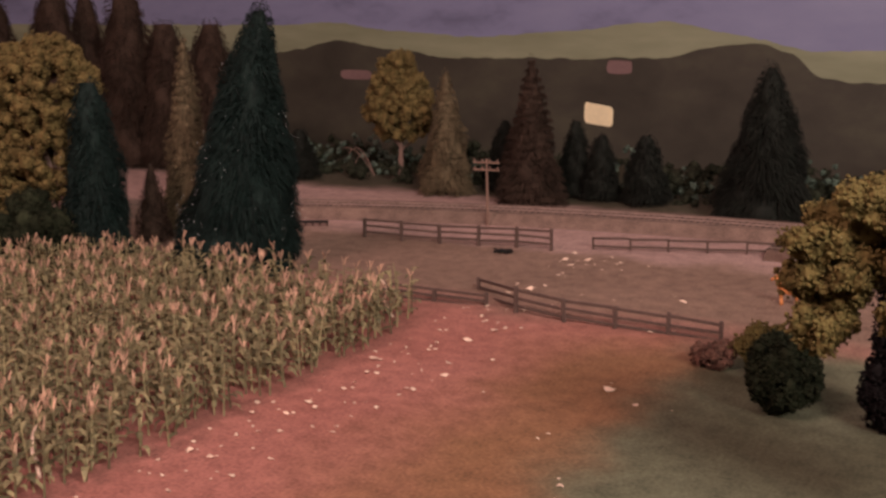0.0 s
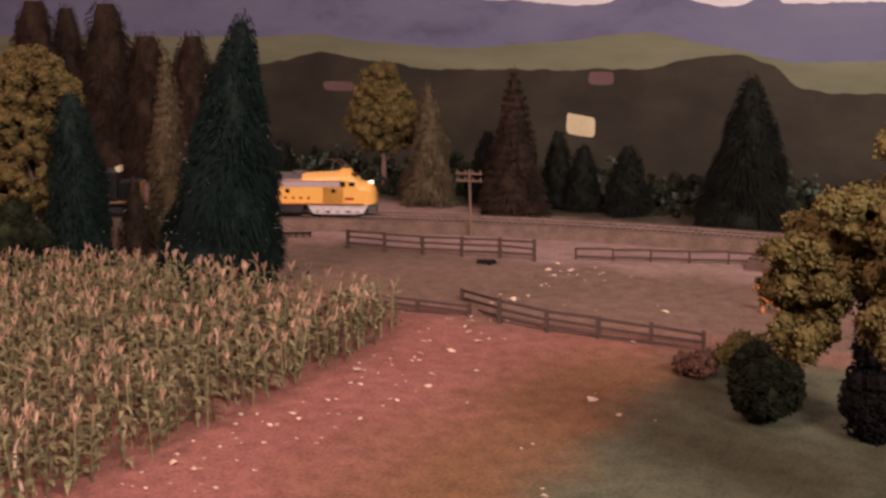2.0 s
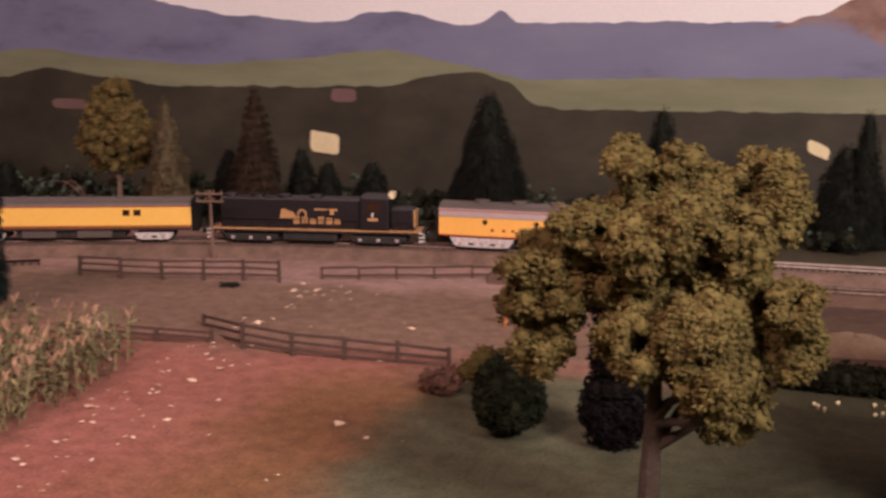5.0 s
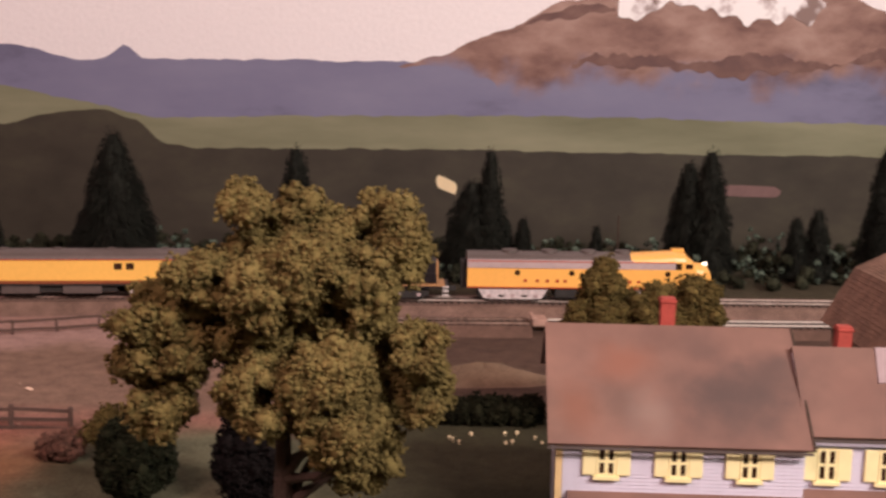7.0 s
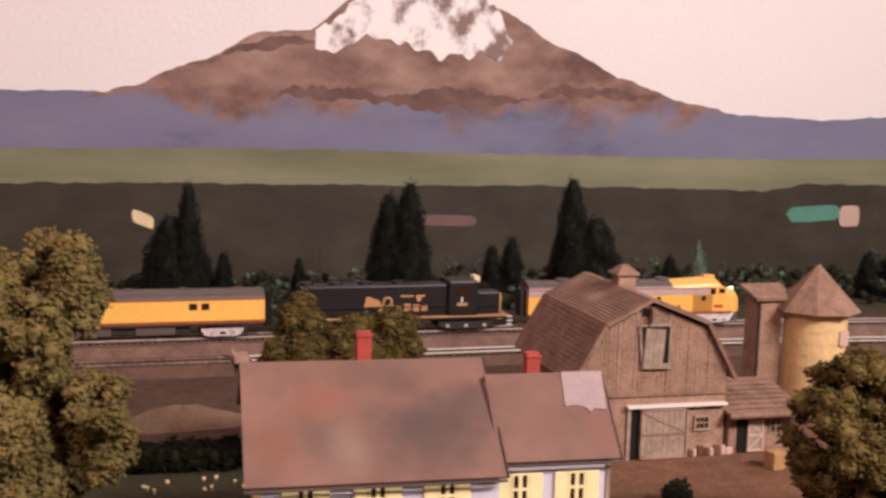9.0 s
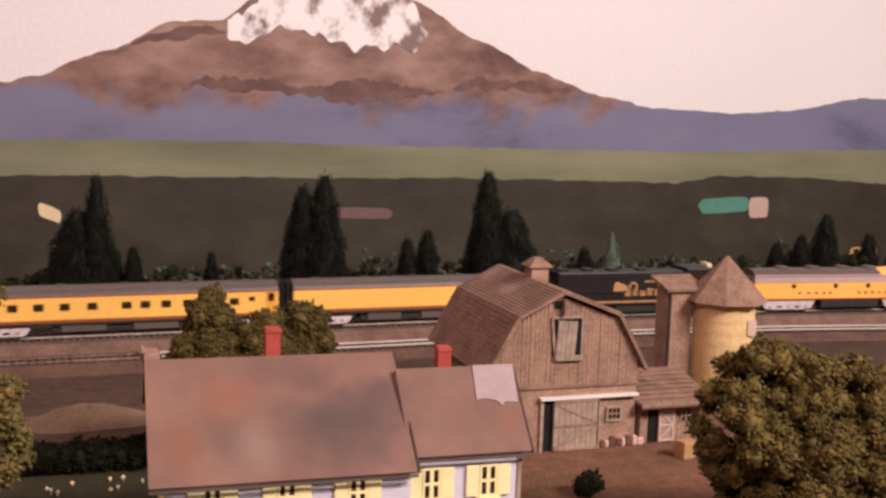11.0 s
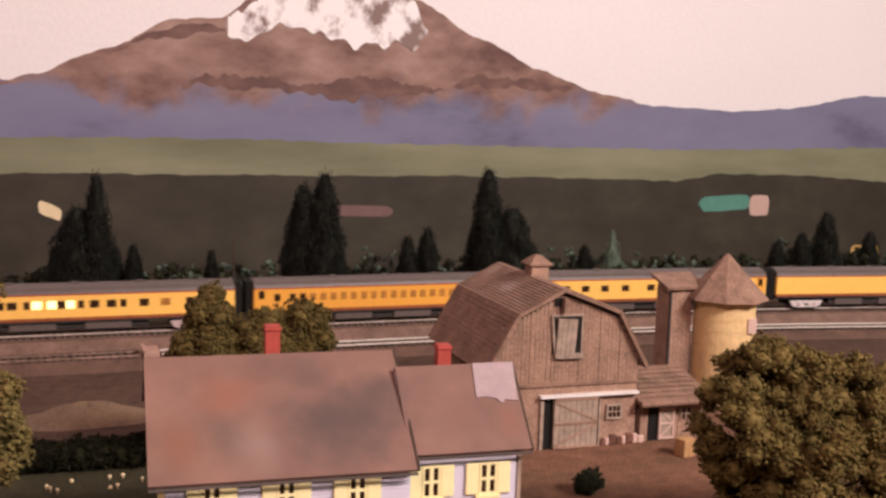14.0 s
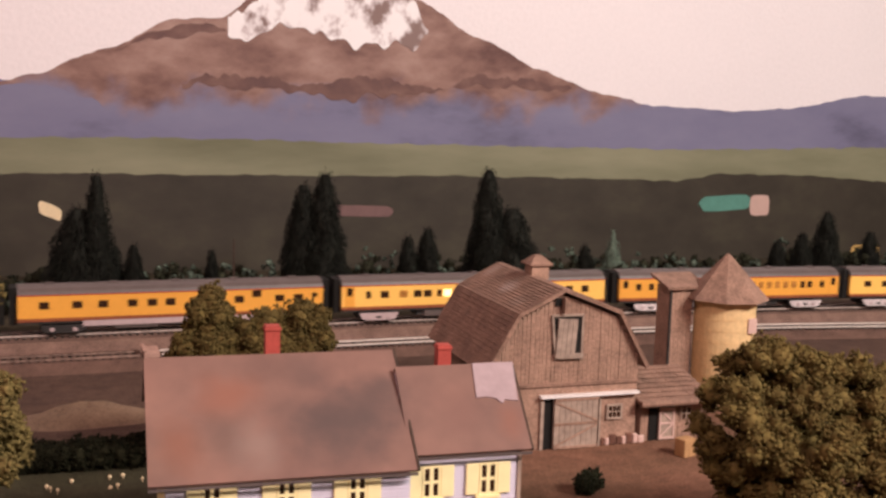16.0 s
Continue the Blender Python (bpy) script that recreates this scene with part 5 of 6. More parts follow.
def barn():
    root = thing("barn", pose(0.3605, 0.706, 0, 0, 0, -1.7), "weathered brown gambrel-roofed barn with a half-open sliding door", "barn")
    hw, eave, brk, bz, ridge, depth, top_x = 0.0600, 0.0611, 0.0385, 0.0963, 0.1137, 0.1184, -0.005
    bm = prism(bmesh.new(), [(-hw + 0.004, 0), (hw - 0.004, 0), (hw - 0.004, eave), (brk, bz - 0.003), (top_x, ridge - 0.003), (-brk, bz - 0.003), (-hw + 0.004, eave)], "y", 0.002, depth)
    part("wall", bm, M_BARN, root)
    # upright boards of the front gable, each its own piece
    rng = random.Random(21)
    x, i = -hw + 0.004, 0
    while x < hw - 0.004:
        w = rng.uniform(0.0026, 0.0036)
        m = x + w / 2
        top = (eave + (bz - eave) * min(1, (hw - abs(m)) / (hw - brk))) if abs(m) > brk else bz + (ridge - bz) * (1 - abs(m - top_x) / (brk - top_x if m > top_x else brk + top_x))
        part("board", boxm(x + 0.00015, x + w - 0.00015, -0.0002 - rng.random() * 0.0006, 0.0022, 0.047, top - 0.003), M_BARN, root)
        x += w
    part("lower_front", boxm(-hw + 0.004, hw - 0.004, -0.001, 0.0022, 0.0, 0.0458), M_BARN, root)
    part("ledge", boxm(-hw + 0.002, hw - 0.004, -0.0026, 0.0022, 0.0458, 0.0476), M_BARNR, root)
    # roof sheets: two steep, two shallow, with shingle courses
    o = 0.005
    prof = [(-hw - 0.003, eave - 0.006), (-brk - 0.001, bz), (top_x, ridge), (brk + 0.001, bz), (hw + 0.003, eave - 0.006)]
    for (xa, za), (xb, zb) in zip(prof, prof[1:]):
        bm = slab(bmesh.new(), (xa, -o, za + 0.002), (xb, -o, zb + 0.002), (xb, depth + o, zb + 0.002), (xa, depth + o, za + 0.002), 0.0022)
        n, courses = 13, []
        for k in range(n):
            u0, u1 = k / n, (k + 1) / n
            p = lambda u: (xa + (xb - xa) * u, za + (zb - za) * u + 0.002)
            sx = Vector((zb - za, 0, -(xb - xa))).normalized() * -1
            lo, hi = (u0, u1) if zb > za else (u1, u0)
            (x0, z0), (x1, z1) = p(lo), p(hi)
            up = 0.0009
            nx, nz = sx.x * up, sx.z * up
            if nz < 0:
                nx, nz = -nx, -nz
            c = [(x0 + nx, -o, z0 + nz), (x1 + nx * 0.1, -o, z1 + nz * 0.1), (x1 + nx * 0.1, depth + o, z1 + nz * 0.1), (x0 + nx, depth + o, z0 + nz)]
            courses.append(slab(bmesh.new(), *(c if zb > za else c[::-1]), 0.0004))
        sheet = part("roof", bm, M_BARNR, root, "weathered brown shingled roof")
        for c in courses:
            part("shingle_course", c, M_BARNR, sheet)
    # cupola
    cx = 0.0008
    part("cupola", boxm(cx - 0.0068, cx + 0.0068, 0.054, 0.068, ridge - 0.008, ridge + 0.0105), M_BARN, root, "small square cupola on the ridge")
    bm = bmesh.new()
    bmesh.ops.create_cone(bm, cap_ends=True, segments=4, radius1=0.0128, radius2=0.0035, depth=0.0062, matrix=Matrix.Translation((cx, 0.061, ridge + 0.0136)) @ pose(0, 0, 0, 0, 0, 45))
    part("cupola_roof", bm, M_BARNR, root)
    part("cupola_eave", boxm(cx - 0.0092, cx + 0.0092, 0.0518, 0.0702, ridge + 0.0095, ridge + 0.0106), M_BARNR, root)
    # hayloft door hanging askew over a near-black panel that paints its opening's shade
    part("loft_shade_panel", boxm(-0.0118, 0.0098, -0.0014, 0.001, 0.0690, 0.0955), M_SHADEBLK, root, "near-black panel imitating the shade inside the hayloft")
    door = part("loft_door", boxm(-0.0074, 0.0074, -0.0032, -0.0018, -0.0142, 0.0138), M_TRIM, root, "grey plank loft door hanging askew", at=pose(-0.0022, 0, 0.0800, 0, 4, 0))
    for k in range(4):
        part("plank", boxm(-0.0073 + k * 0.0037, -0.0039 + k * 0.0037, -0.0038, -0.0032, -0.0140, 0.0136), M_TRIM, door)
    part("loft_trim", boxm(-0.0008, 0.0008, -0.0024, 0.0, -0.017, 0.015), M_TRIM, root, at=pose(-0.0115, 0, 0.0818, 0, -6, 0))
    part("loft_trim", boxm(0.0097, 0.0110, -0.0024, 0.0, 0.066, 0.0965), M_TRIM, root)
    part("loft_trim", boxm(-0.0118, 0.0110, -0.0024, 0.0, 0.0955, 0.0970), M_TRIM, root)
    part("loft_trim", boxm(-0.0085, 0.0110, -0.0036, 0.0, 0.0655, 0.0690), M_TRIM, root)
    # near-black plate paints the shade under the ridge
    part("ridge_gap_shade", boxm(-0.0112, -0.0066, -0.0018, 0.0, 0.1030, 0.1085), M_SHADEBLK, root, "near-black panel imitating a shaded gap under the ridge")
    part("hay_beam", boxm(-0.0058, -0.0036, -0.0062, 0.0, 0.0985, 0.1090), M_BARNR, root)
    # sliding door; the doorway's inner shade is painted as a near-black panel
    part("doorway", boxm(-0.0172, 0.0200, -0.0016, 0.001, 0.0, 0.0372), M_SHADEBLK, root, "near-black panel imitating the shade inside the open doorway")
    door = part("sliding_door", boxm(-0.0099, 0.0241, -0.0045, -0.0025, 0.0008, 0.0372), M_TRIM, root, "grey plank sliding door")
    for k in range(8):
        part("plank", boxm(-0.0098 + k * 0.00423, -0.0059 + k * 0.00423, -0.0049, -0.0045, 0.0010, 0.0370), M_TRIM, door)
    for a in ((0.0008, 0.0024), (0.0355, 0.0372), (0.0178, 0.0196)):
        part("batten", boxm(-0.0099, 0.0241, -0.0056, -0.0049, a[0], a[1]), M_BARN, door)
    for sgn in (-1, 1):
        part("brace", boxm(-0.0180, 0.0180, -0.0055, -0.0050, -0.0006, 0.0006), M_BARN, door, at=pose(0.0071, 0, 0.0100 if sgn < 0 else 0.0274, 0, 24 * sgn, 0))
    part("door_track", boxm(-0.0208, 0.0560, -0.0060, -0.001, 0.0380, 0.0396), M_WHITE, root, "white door track rail")
    part("door_jamb", boxm(-0.0196, -0.0172, -0.0030, 0.001, 0.0, 0.0378), M_TRIM, root)
    win = part("window", boxm(0.0336, 0.0432, -0.0020, 0.0, 0.0206, 0.0288), M_GLASS, root)
    fr = bmesh.new()
    for a in ((0.0322, 0.0336, 0.0192, 0.0302), (0.0432, 0.0446, 0.0192, 0.0302), (0.0336, 0.0432, 0.0288, 0.0302), (0.0336, 0.0432, 0.0192, 0.0206), (0.0366, 0.0370, 0.0206, 0.0288), (0.0398, 0.0402, 0.0206, 0.0288)):
        box(fr, a[0], a[1], -0.0028, -0.001, a[2], a[3])
    box(fr, 0.0336, 0.0432, -0.0028, -0.001, 0.0244, 0.0250)
    part("window_frame", fr, M_TRIM, win)
    part("door_jamb", boxm(0.0262, 0.0276, -0.0026, 0.001, 0.0, 0.0378), M_TRIM, root)
    # foundation stones
    rng = random.Random(4)
    x = 0.0285
    while x < 0.060:
        w = rng.uniform(0.003, 0.006)
        part("stone", soft(boxm(x, x + w - 0.0004, -0.0030, 0.0, 0.0, rng.uniform(0.005, 0.0085)), 0.0006, 1), M_LEAFR if rng.random() < 0.4 else M_STRAW if rng.random() < 0.3 else M_BPINK, root)
        x += w
    return root


def milk_shed():
    root = thing("lean_to_shed", pose(0.4225, 0.706, 0, 0, 0, -1.7), "low weathered lean-to shed beside the barn with a braced door", "shed")
    part("wall", boxm(0.0, 0.052, 0.0, 0.040, 0.0, 0.0300), M_BARN, root)
    rng = random.Random(31)
    for k in range(15):
        x = 0.0002 + k * 0.00345
        part("board", boxm(x, x + 0.0032, -0.0004 - rng.random() * 0.0005, 0.0008, 0.0, 0.0298), M_BARN, root)
    y0, y1, z0, z1 = -0.0115, 0.046, 0.0312, 0.0440
    bm = slab(bmesh.new(), (-0.006, y0, z0), (0.056, y0, z0), (0.056, y1, z1), (-0.006, y1, z1), 0.002)
    sheet = part("roof", bm, M_BARNR, root, "weathered brown shingled roof")
    n = 8
    for k in range(n):
        ya, yb = y0 + (y1 - y0) * k / n, y0 + (y1 - y0) * (k + 1) / n
        za, zb = z0 + (z1 - z0) * k / n, z0 + (z1 - z0) * (k + 1) / n
        for q in range(10):
            xa = -0.006 + q * 0.0062
            up = 0.0008 + rng.random() * 0.0006
            bm = slab(bmesh.new(), (xa, ya, za + up), (xa + 0.0060, ya, za + up), (xa + 0.0060, yb, zb + 0.0002), (xa, yb, zb + 0.0002), 0.0004)
            part("shingle", bm, M_BARNR, sheet)
    part("eave_log", tube(bmesh.new(), (-0.006, y0, z0 - 0.0006), (0.056, y0, z0 - 0.0006), 0.0024, 0.0024), M_BARNR, root)
    # no hole here: a near-black plate paints the shade of the entrance
    part("doorway", boxm(0.0065, 0.0150, -0.0014, 0.001, 0.0, 0.0255), M_SHADEBLK, root)
    door = part("door", boxm(0.0140, 0.0265, -0.0030, -0.0016, 0.0008, 0.0250), M_TRIM, root, "pale braced plank door")
    for z in (0.002, 0.0130, 0.0238):
        part("batten", boxm(0.0140, 0.0265, -0.0037, -0.003, z - 0.0008, z + 0.0008), M_BPINK, door)
    for k in (0.0140, 0.0253):
        part("batten", boxm(k, k + 0.0012, -0.0038, -0.003, 0.001, 0.0248), M_BPINK, door)
    for sgn in (-1, 1):
        part("brace", boxm(-0.0072, 0.0072, -0.0036, -0.0031, -0.0005, 0.0005), M_BPINK, door, at=pose(0.0202, 0, 0.0076 if sgn < 0 else 0.0184, 0, 42 * sgn, 0))
    win = part("window", boxm(0.0335, 0.0410, -0.0014, 0.0, 0.0150, 0.0230), M_GLASS, root)
    for i in range(3):
        part("window_frame", boxm(0.0328 + i * 0.0041, 0.0336 + i * 0.0041, -0.002, 0.0, 0.0143, 0.0237), M_TRIM, win)
    part("window_frame", boxm(0.0336, 0.0410, -0.0021, 0.0, 0.0187, 0.0193), M_TRIM, win)


def silo():
    root = thing("silo", pose(0.5475, 0.790, 0), "buff round silo with a faceted conical roof", "silo")
    r = 0.0252
    bm = bmesh.new()
    bmesh.ops.create_cone(bm, cap_ends=True, segments=40, radius1=r * 0.97, radius2=r, depth=0.088, matrix=Matrix.Translation((0, 0, 0.044)))
    part("wall", bm, M_SILO, root, smooth=False)
    for k in range(9):
        part("hoop", tube(bmesh.new(), (0, 0, 0.006 + k * 0.0095), (0, 0, 0.0064 + k * 0.0095), r * (0.975 + 0.003 * k) + 0.0003, r * (0.975 + 0.003 * k) + 0.0003, 40), M_SILO, root)
    bm = bmesh.new()
    bmesh.ops.create_cone(bm, cap_ends=True, segments=8, radius1=r * 1.40, radius2=0.0012, depth=0.0365, matrix=Matrix.Translation((0, 0, 0.1060)) @ pose(0, 0, 0, 0, 0, 12))
    part("roof", bm, M_BARNR, root, "faceted brown conical roof")
    part("hatch", boxm(0.006, 0.014, -r - 0.0006, -r + 0.003, 0.062, 0.074), M_BPINK, root, "faded hatch")
    return root


def elevator_shaft():
    root = thing("hoist_tower", pose(0.5105, 0.808, 0), "narrow weathered board hoist tower beside the silo", "tower")
    part("wall", boxm(-0.0100, 0.0100, -0.010, 0.012, 0.0, 0.096), M_BARN, root)
    for i in range(5):
        part("board", boxm(-0.0100 + i * 0.0040, -0.0062 + i * 0.0040, -0.0108, -0.0099, 0.0, 0.095), M_BARN, root)
    # dark strip added to imitate shadow on the tower's left face
    part("corner_shade_strip", boxm(-0.0115, -0.0097, -0.0115, -0.0097, 0.0, 0.096), M_UNDER, root)
    bm = slab(bmesh.new(), (-0.016, -0.015, 0.097), (0.022, -0.015, 0.097), (0.022, 0.014, 0.105), (-0.016, 0.014, 0.105), 0.0025)
    part("roof", bm, M_BARNR, root, "weathered lean-to roof")


barn()
milk_shed()
silo()
elevator_shaft()
bm = soft(boxm(-0.006, 0.006, -0.005, 0.005, 0.0, 0.013), 0.0012, 2)
tagged(part("straw_bale", bm, M_BALE, at=pose(0.4365, 0.6665, 0, 0, 0, 15)), "tan straw bale standing in the farmyard", "bale")


def flowers():
    rng = random.Random(3)
    bm = bmesh.new()
    for _ in range(10):
        x, y, z = rng.uniform(-0.01, 0.085), rng.uniform(0.700, 0.722), rng.uniform(0.0012, 0.0030)
        tube(bm, (x, y, 0), (x, y, z), 0.0003, 0.0002, 4)
        bmesh.ops.create_icosphere(bm, subdivisions=1, radius=rng.uniform(0.0009, 0.0015), matrix=Matrix.Translation((x, y, z)))
    tagged(part("flower_bed", bm, M_BCREAM), "pale flowers along the hedge", "flowers", kind="stuff")


flowers()

# ---- the train ----


def truck(root, x, length, axles, material, high=0.0100):
    t = part("truck", soft(boxm(x - length / 2, x + length / 2, -0.0135, 0.0135, 0.0035, 0.0092), 0.0008, 1), M_UNDER, root)
    for s in (-1, 1):
        h = length / 2
        bm = prism(bmesh.new(), [(x - h, high), (x + h, high), (x + h, high - 0.0018), (x + h * 0.84, 0.0034), (x + h * 0.62, 0.0024), (x - h * 0.62, 0.0024), (x - h * 0.84, 0.0034), (x - h, high - 0.0018)], "y", s * 0.0140 - 0.0009, s * 0.0140 + 0.0009)
        for i in range(axles):
            ax = x + (i - (axles - 1) / 2) * length / axles
            part("journal_box", soft(boxm(ax - 0.0020, ax + 0.0020, s * 0.0153 - 0.0006, s * 0.0153 + 0.0006, 0.0040, 0.0074), 0.0005, 1), M_PALE, t)
        for k in range(axles - 1):
            ax = x + (k + 1 - axles / 2) * length / axles
            part("spring_gap", boxm(ax - 0.0030, ax + 0.0030, s * 0.0150 - 0.0002, s * 0.0150 + 0.0002, 0.0044, 0.0066), M_UNDER, t)
        part("side_frame", bm, material, t)
        for i in range(axles):
            ax = x + (i - (axles - 1) / 2) * length / axles
            part("wheel", tube(bmesh.new(), (ax, s * 0.0075, 0.0052), (ax, s * 0.0100, 0.0052), 0.0052, 0.0052, 18), M_UNDER, t)


def body_profile(h0, h1, w, rnd):
    """Half-round-shouldered cross-section in (y, z)."""
    pts = [(-w, h0), (w, h0), (w, h1 - rnd * 1.0)]
    for k in range(1, 8):
        a = math.pi * k / 8
        pts.append((w * math.cos(a), h1 - rnd + rnd * math.sin(a)))
    return pts + [(-w, h1 - rnd * 1.0)]


def side_doors(root, xs, y):
    """Vestibule doors with a tall window each, on both sides."""
    for x in xs:
        for sgn in (-1, 1):
            door = part("vestibule_door", boxm(x - 0.0052, x + 0.0052, sgn * y - 0.0003, sgn * y + 0.0003, 0.0175, 0.0382), M_ORG, root)
            part("door_window", soft(boxm(x - 0.0029, x + 0.0029, sgn * y - 0.0006, sgn * y + 0.0006, 0.0285, 0.0368), 0.0003, 1), M_GLASS, door)


def passenger_car(label, length, body, windows, lit=(), amber=(), small=(), high=(), doors=(), skirt=0.012, trucks=None, shade=None, win=(0.0078, 0.0070), zwin=0.0258):
    root = thing("passenger_car", pose(0, 0, 0), label, "train car", "cars of the yellow train")
    L = length / 2
    w = 0.0172
    part("body", boxm(-L, L, -w, w, skirt + 0.003, 0.0388), body, root)
    if shade:
        part("skirt", boxm(-L * 0.60, L * 0.64, -w + 0.0003, w - 0.0003, 0.0085, skirt + 0.0032), M_PALE, root, "pale grey fluted skirt")
    part("skirt", boxm(-L + 0.002, L - 0.002, -w + 0.0006, w - 0.0006, skirt, skirt + 0.0045), M_UNDER, root)
    part("stripe", boxm(-L, L, -w - 0.0003, w + 0.0003, skirt + 0.0022, skirt + 0.0052), M_RUST, root, "dull red sill stripe")
    part("stripe", boxm(-L, L, -w - 0.0003, w + 0.0003, 0.0382, 0.0392), M_RED, root)
    prof = [(y, z) for y, z in body_profile(0.0388, 0.0474, w, 0.0085)]
    part("roof", prism(bmesh.new(), prof, "x", -L, L), M_GREY, root, "grey rounded roof")
    for k in range(5):
        x = -L * 0.8 + k * L * 0.4
        part("roof_vent", soft(boxm(x - 0.004, x + 0.004, -0.003, 0.003, 0.0468, 0.0484), 0.0006, 1), M_GREY, root)
    part("underbody", boxm(-L * 0.45, L * 0.45, -0.012, 0.012, 0.006, skirt + 0.003), M_UNDER, root)
    for a, b in ((-0.40, -0.12), (0.05, 0.34)):
        part("equipment_box", soft(boxm(L * a, L * b, -0.0150, 0.0150, 0.0045, skirt + 0.001), 0.0008, 1), M_GREY, root)
    for sgn in (-1, 1):
        truck(root, sgn * (L - 0.0405), 0.0410, 2, trucks or M_SILVER)
        part("diaphragm", boxm(sgn * (L + 0.0035) - 0.0035, sgn * (L + 0.0035) + 0.0035, -0.0125, 0.0125, 0.011, 0.0455), M_SHADEBLK, root)
    side_doors(root, doors, w)
    for i, x in enumerate(windows):
        wide, tall, z = win[0], win[1], zwin
        if i in small:
            wide, tall, z = wide * 0.62, tall * (0.62 if i in high else 1.0), z + (0.0035 if i in high else 0)
        elif i in high:
            z += 0.0052
        for sgn in (-1, 1):
            bm = soft(boxm(x - wide / 2, x + wide / 2, sgn * w - 0.0005, sgn * w + 0.0005, z, z + tall), 0.0003, 1)
            part("window", bm, M_LIT if i in lit else M_AMBER if i in amber else M_GLASS, root)
    return root


def streamlined_engine():
    root = thing("streamlined_locomotive", pose(0, 0, 0), "yellow streamlined diesel locomotive with grey roof and silver trucks", "locomotive")
    w, back, nose = 0.0176, -0.2480, 0.0
    cab = -0.0400
    part("body", boxm(back, cab + 0.004, -w, w, 0.0150, 0.0340), M_ENGINE, root, "yellow body side")
    part("stripe", boxm(back, cab + 0.002, -w - 0.0003, w + 0.0003, 0.0345, 0.0412), M_PALE, root, "pale grey upper band")
    part("stripe", boxm(back, cab, -w - 0.0004, w + 0.0004, 0.0408, 0.0418), M_RED, root)
    part("stripe", boxm(back, nose - 0.012, -w - 0.0004, w + 0.0004, 0.0142, 0.0154), M_RED, root)
    part("roof", prism(bmesh.new(), body_profile(0.0412, 0.0490, w, 0.0077), "x", back, -0.0840), M_GREY, root, "grey rounded roof")
    part("stripe", boxm(back, -0.082, -w - 0.0003, w + 0.0003, 0.0416, 0.0430), M_PALE, root)
    for x in (-0.205, -0.165, -0.125, -0.09):
        part("roof_fan", tube(bmesh.new(), (x, 0, 0.0475), (x, 0, 0.0508), 0.0085, 0.008, 20), M_GREY, root)
    # cab and rounded nose lofted from sections
    bm = bmesh.new()
    secs = [(-0.088, 0.0486, w * 0.985), (-0.060, 0.0500, w), (-0.040, 0.0514, w), (-0.0290, 0.0508, w), (-0.0200, 0.0432, w * 0.99), (-0.0175, 0.0398, w * 0.98), (-0.0105, 0.0388, w * 0.93), (-0.005, 0.0368, w * 0.80), (-0.0015, 0.0320, w * 0.62), (0.0, 0.0260, w * 0.45)]
    rings = []
    for x, top, hw in secs:
        low = 0.0140
        ring = []
        for y, z in body_profile(low, top, hw, min(0.0085, (top - low) * 0.35)):
            ring.append(bm.verts.new((x, y, z)))
        rings.append(ring)
    for a, b in zip(rings, rings[1:]):
        n = len(a)
        for i in range(n):
            bm.faces.new((a[i], a[(i + 1) % n], b[(i + 1) % n], b[i]))
    bm.faces.new(rings[0][::-1])
    bm.faces.new(rings[-1])
    bmesh.ops.recalc_face_normals(bm, faces=bm.faces[:])
    part("cab", bm, M_ENGINE, root, "yellow cab with a rounded bulldog nose", smooth=False)
    for s in (-1, 1):
        part("cab_window", soft(boxm(-0.0392, -0.0330, s * (w + 0.0004) - 0.0005, s * (w + 0.0002) + 0.0005, 0.0345, 0.0410), 0.0004, 1), M_GLASS, root)
        part("cab_window", soft(boxm(-0.0290, -0.0220, s * (w + 0.0004) - 0.0005, s * (w + 0.0002) + 0.0005, 0.0355, 0.0405), 0.0004, 1), M_GLASS, root)
        part("windshield", boxm(-0.0033, 0.0033, -0.0035, 0.0035, -0.0005, 0.0005), M_GLASS, root, at=pose(-0.0240, s * 0.0062, 0.0471, 0, 40, 0))
        for x in (-0.198, -0.1435, -0.1004, -0.0470):
            part("porthole", tube(bmesh.new(), (x, s * w, 0.0300), (x, s * (w + 0.0006), 0.0300), 0.0027, 0.0027, 16), M_GLASS, root)
        # lettering as plain bars
        for x in (-0.190, -0.178, -0.168, -0.158, -0.150, -0.112, -0.103, -0.094, -0.085, -0.076):
            part("lettering_bar", boxm(x - 0.0016, x + 0.0016, s * (w + 0.0003) - 0.0002, s * (w + 0.0003) + 0.0002, 0.0205, 0.0232), M_RED, root)
        part("lettering_bar", boxm(-0.034, -0.024, s * (w + 0.0001) - 0.0004, s * (w + 0.0001) + 0.0004, 0.0195, 0.0225), M_RED, root)
    part("horn_box", soft(boxm(-0.041, -0.028, -0.004, 0.004, 0.0505, 0.0535), 0.0006, 1), M_ENGINE, root)
    part("headlight", tube(bmesh.new(), (-0.0085, 0, 0.0372), (-0.0035, 0, 0.0385), 0.0020, 0.0018, 14), M_HEAD, root, "lit white headlight")
    part("pilot", prism(bmesh.new(), [(-0.014, -0.012), (0.000, -0.007), (0.000, 0.007), (-0.014, 0.012)], "z", 0.0025, 0.0128), M_GREY, root)
    part("fuel_tank", soft(boxm(-0.160, -0.083, -0.0160, 0.0160, 0.0035, 0.0138), 0.002, 2), M_UNDER, root)
    truck(root, -0.202, 0.070, 3, M_SILVER, 0.0142)
    truck(root, -0.043, 0.070, 3, M_SILVER, 0.0142)
    part("diaphragm", boxm(back - 0.006, back, -0.009, 0.009, 0.012, 0.040), M_UNDER, root)
    return root


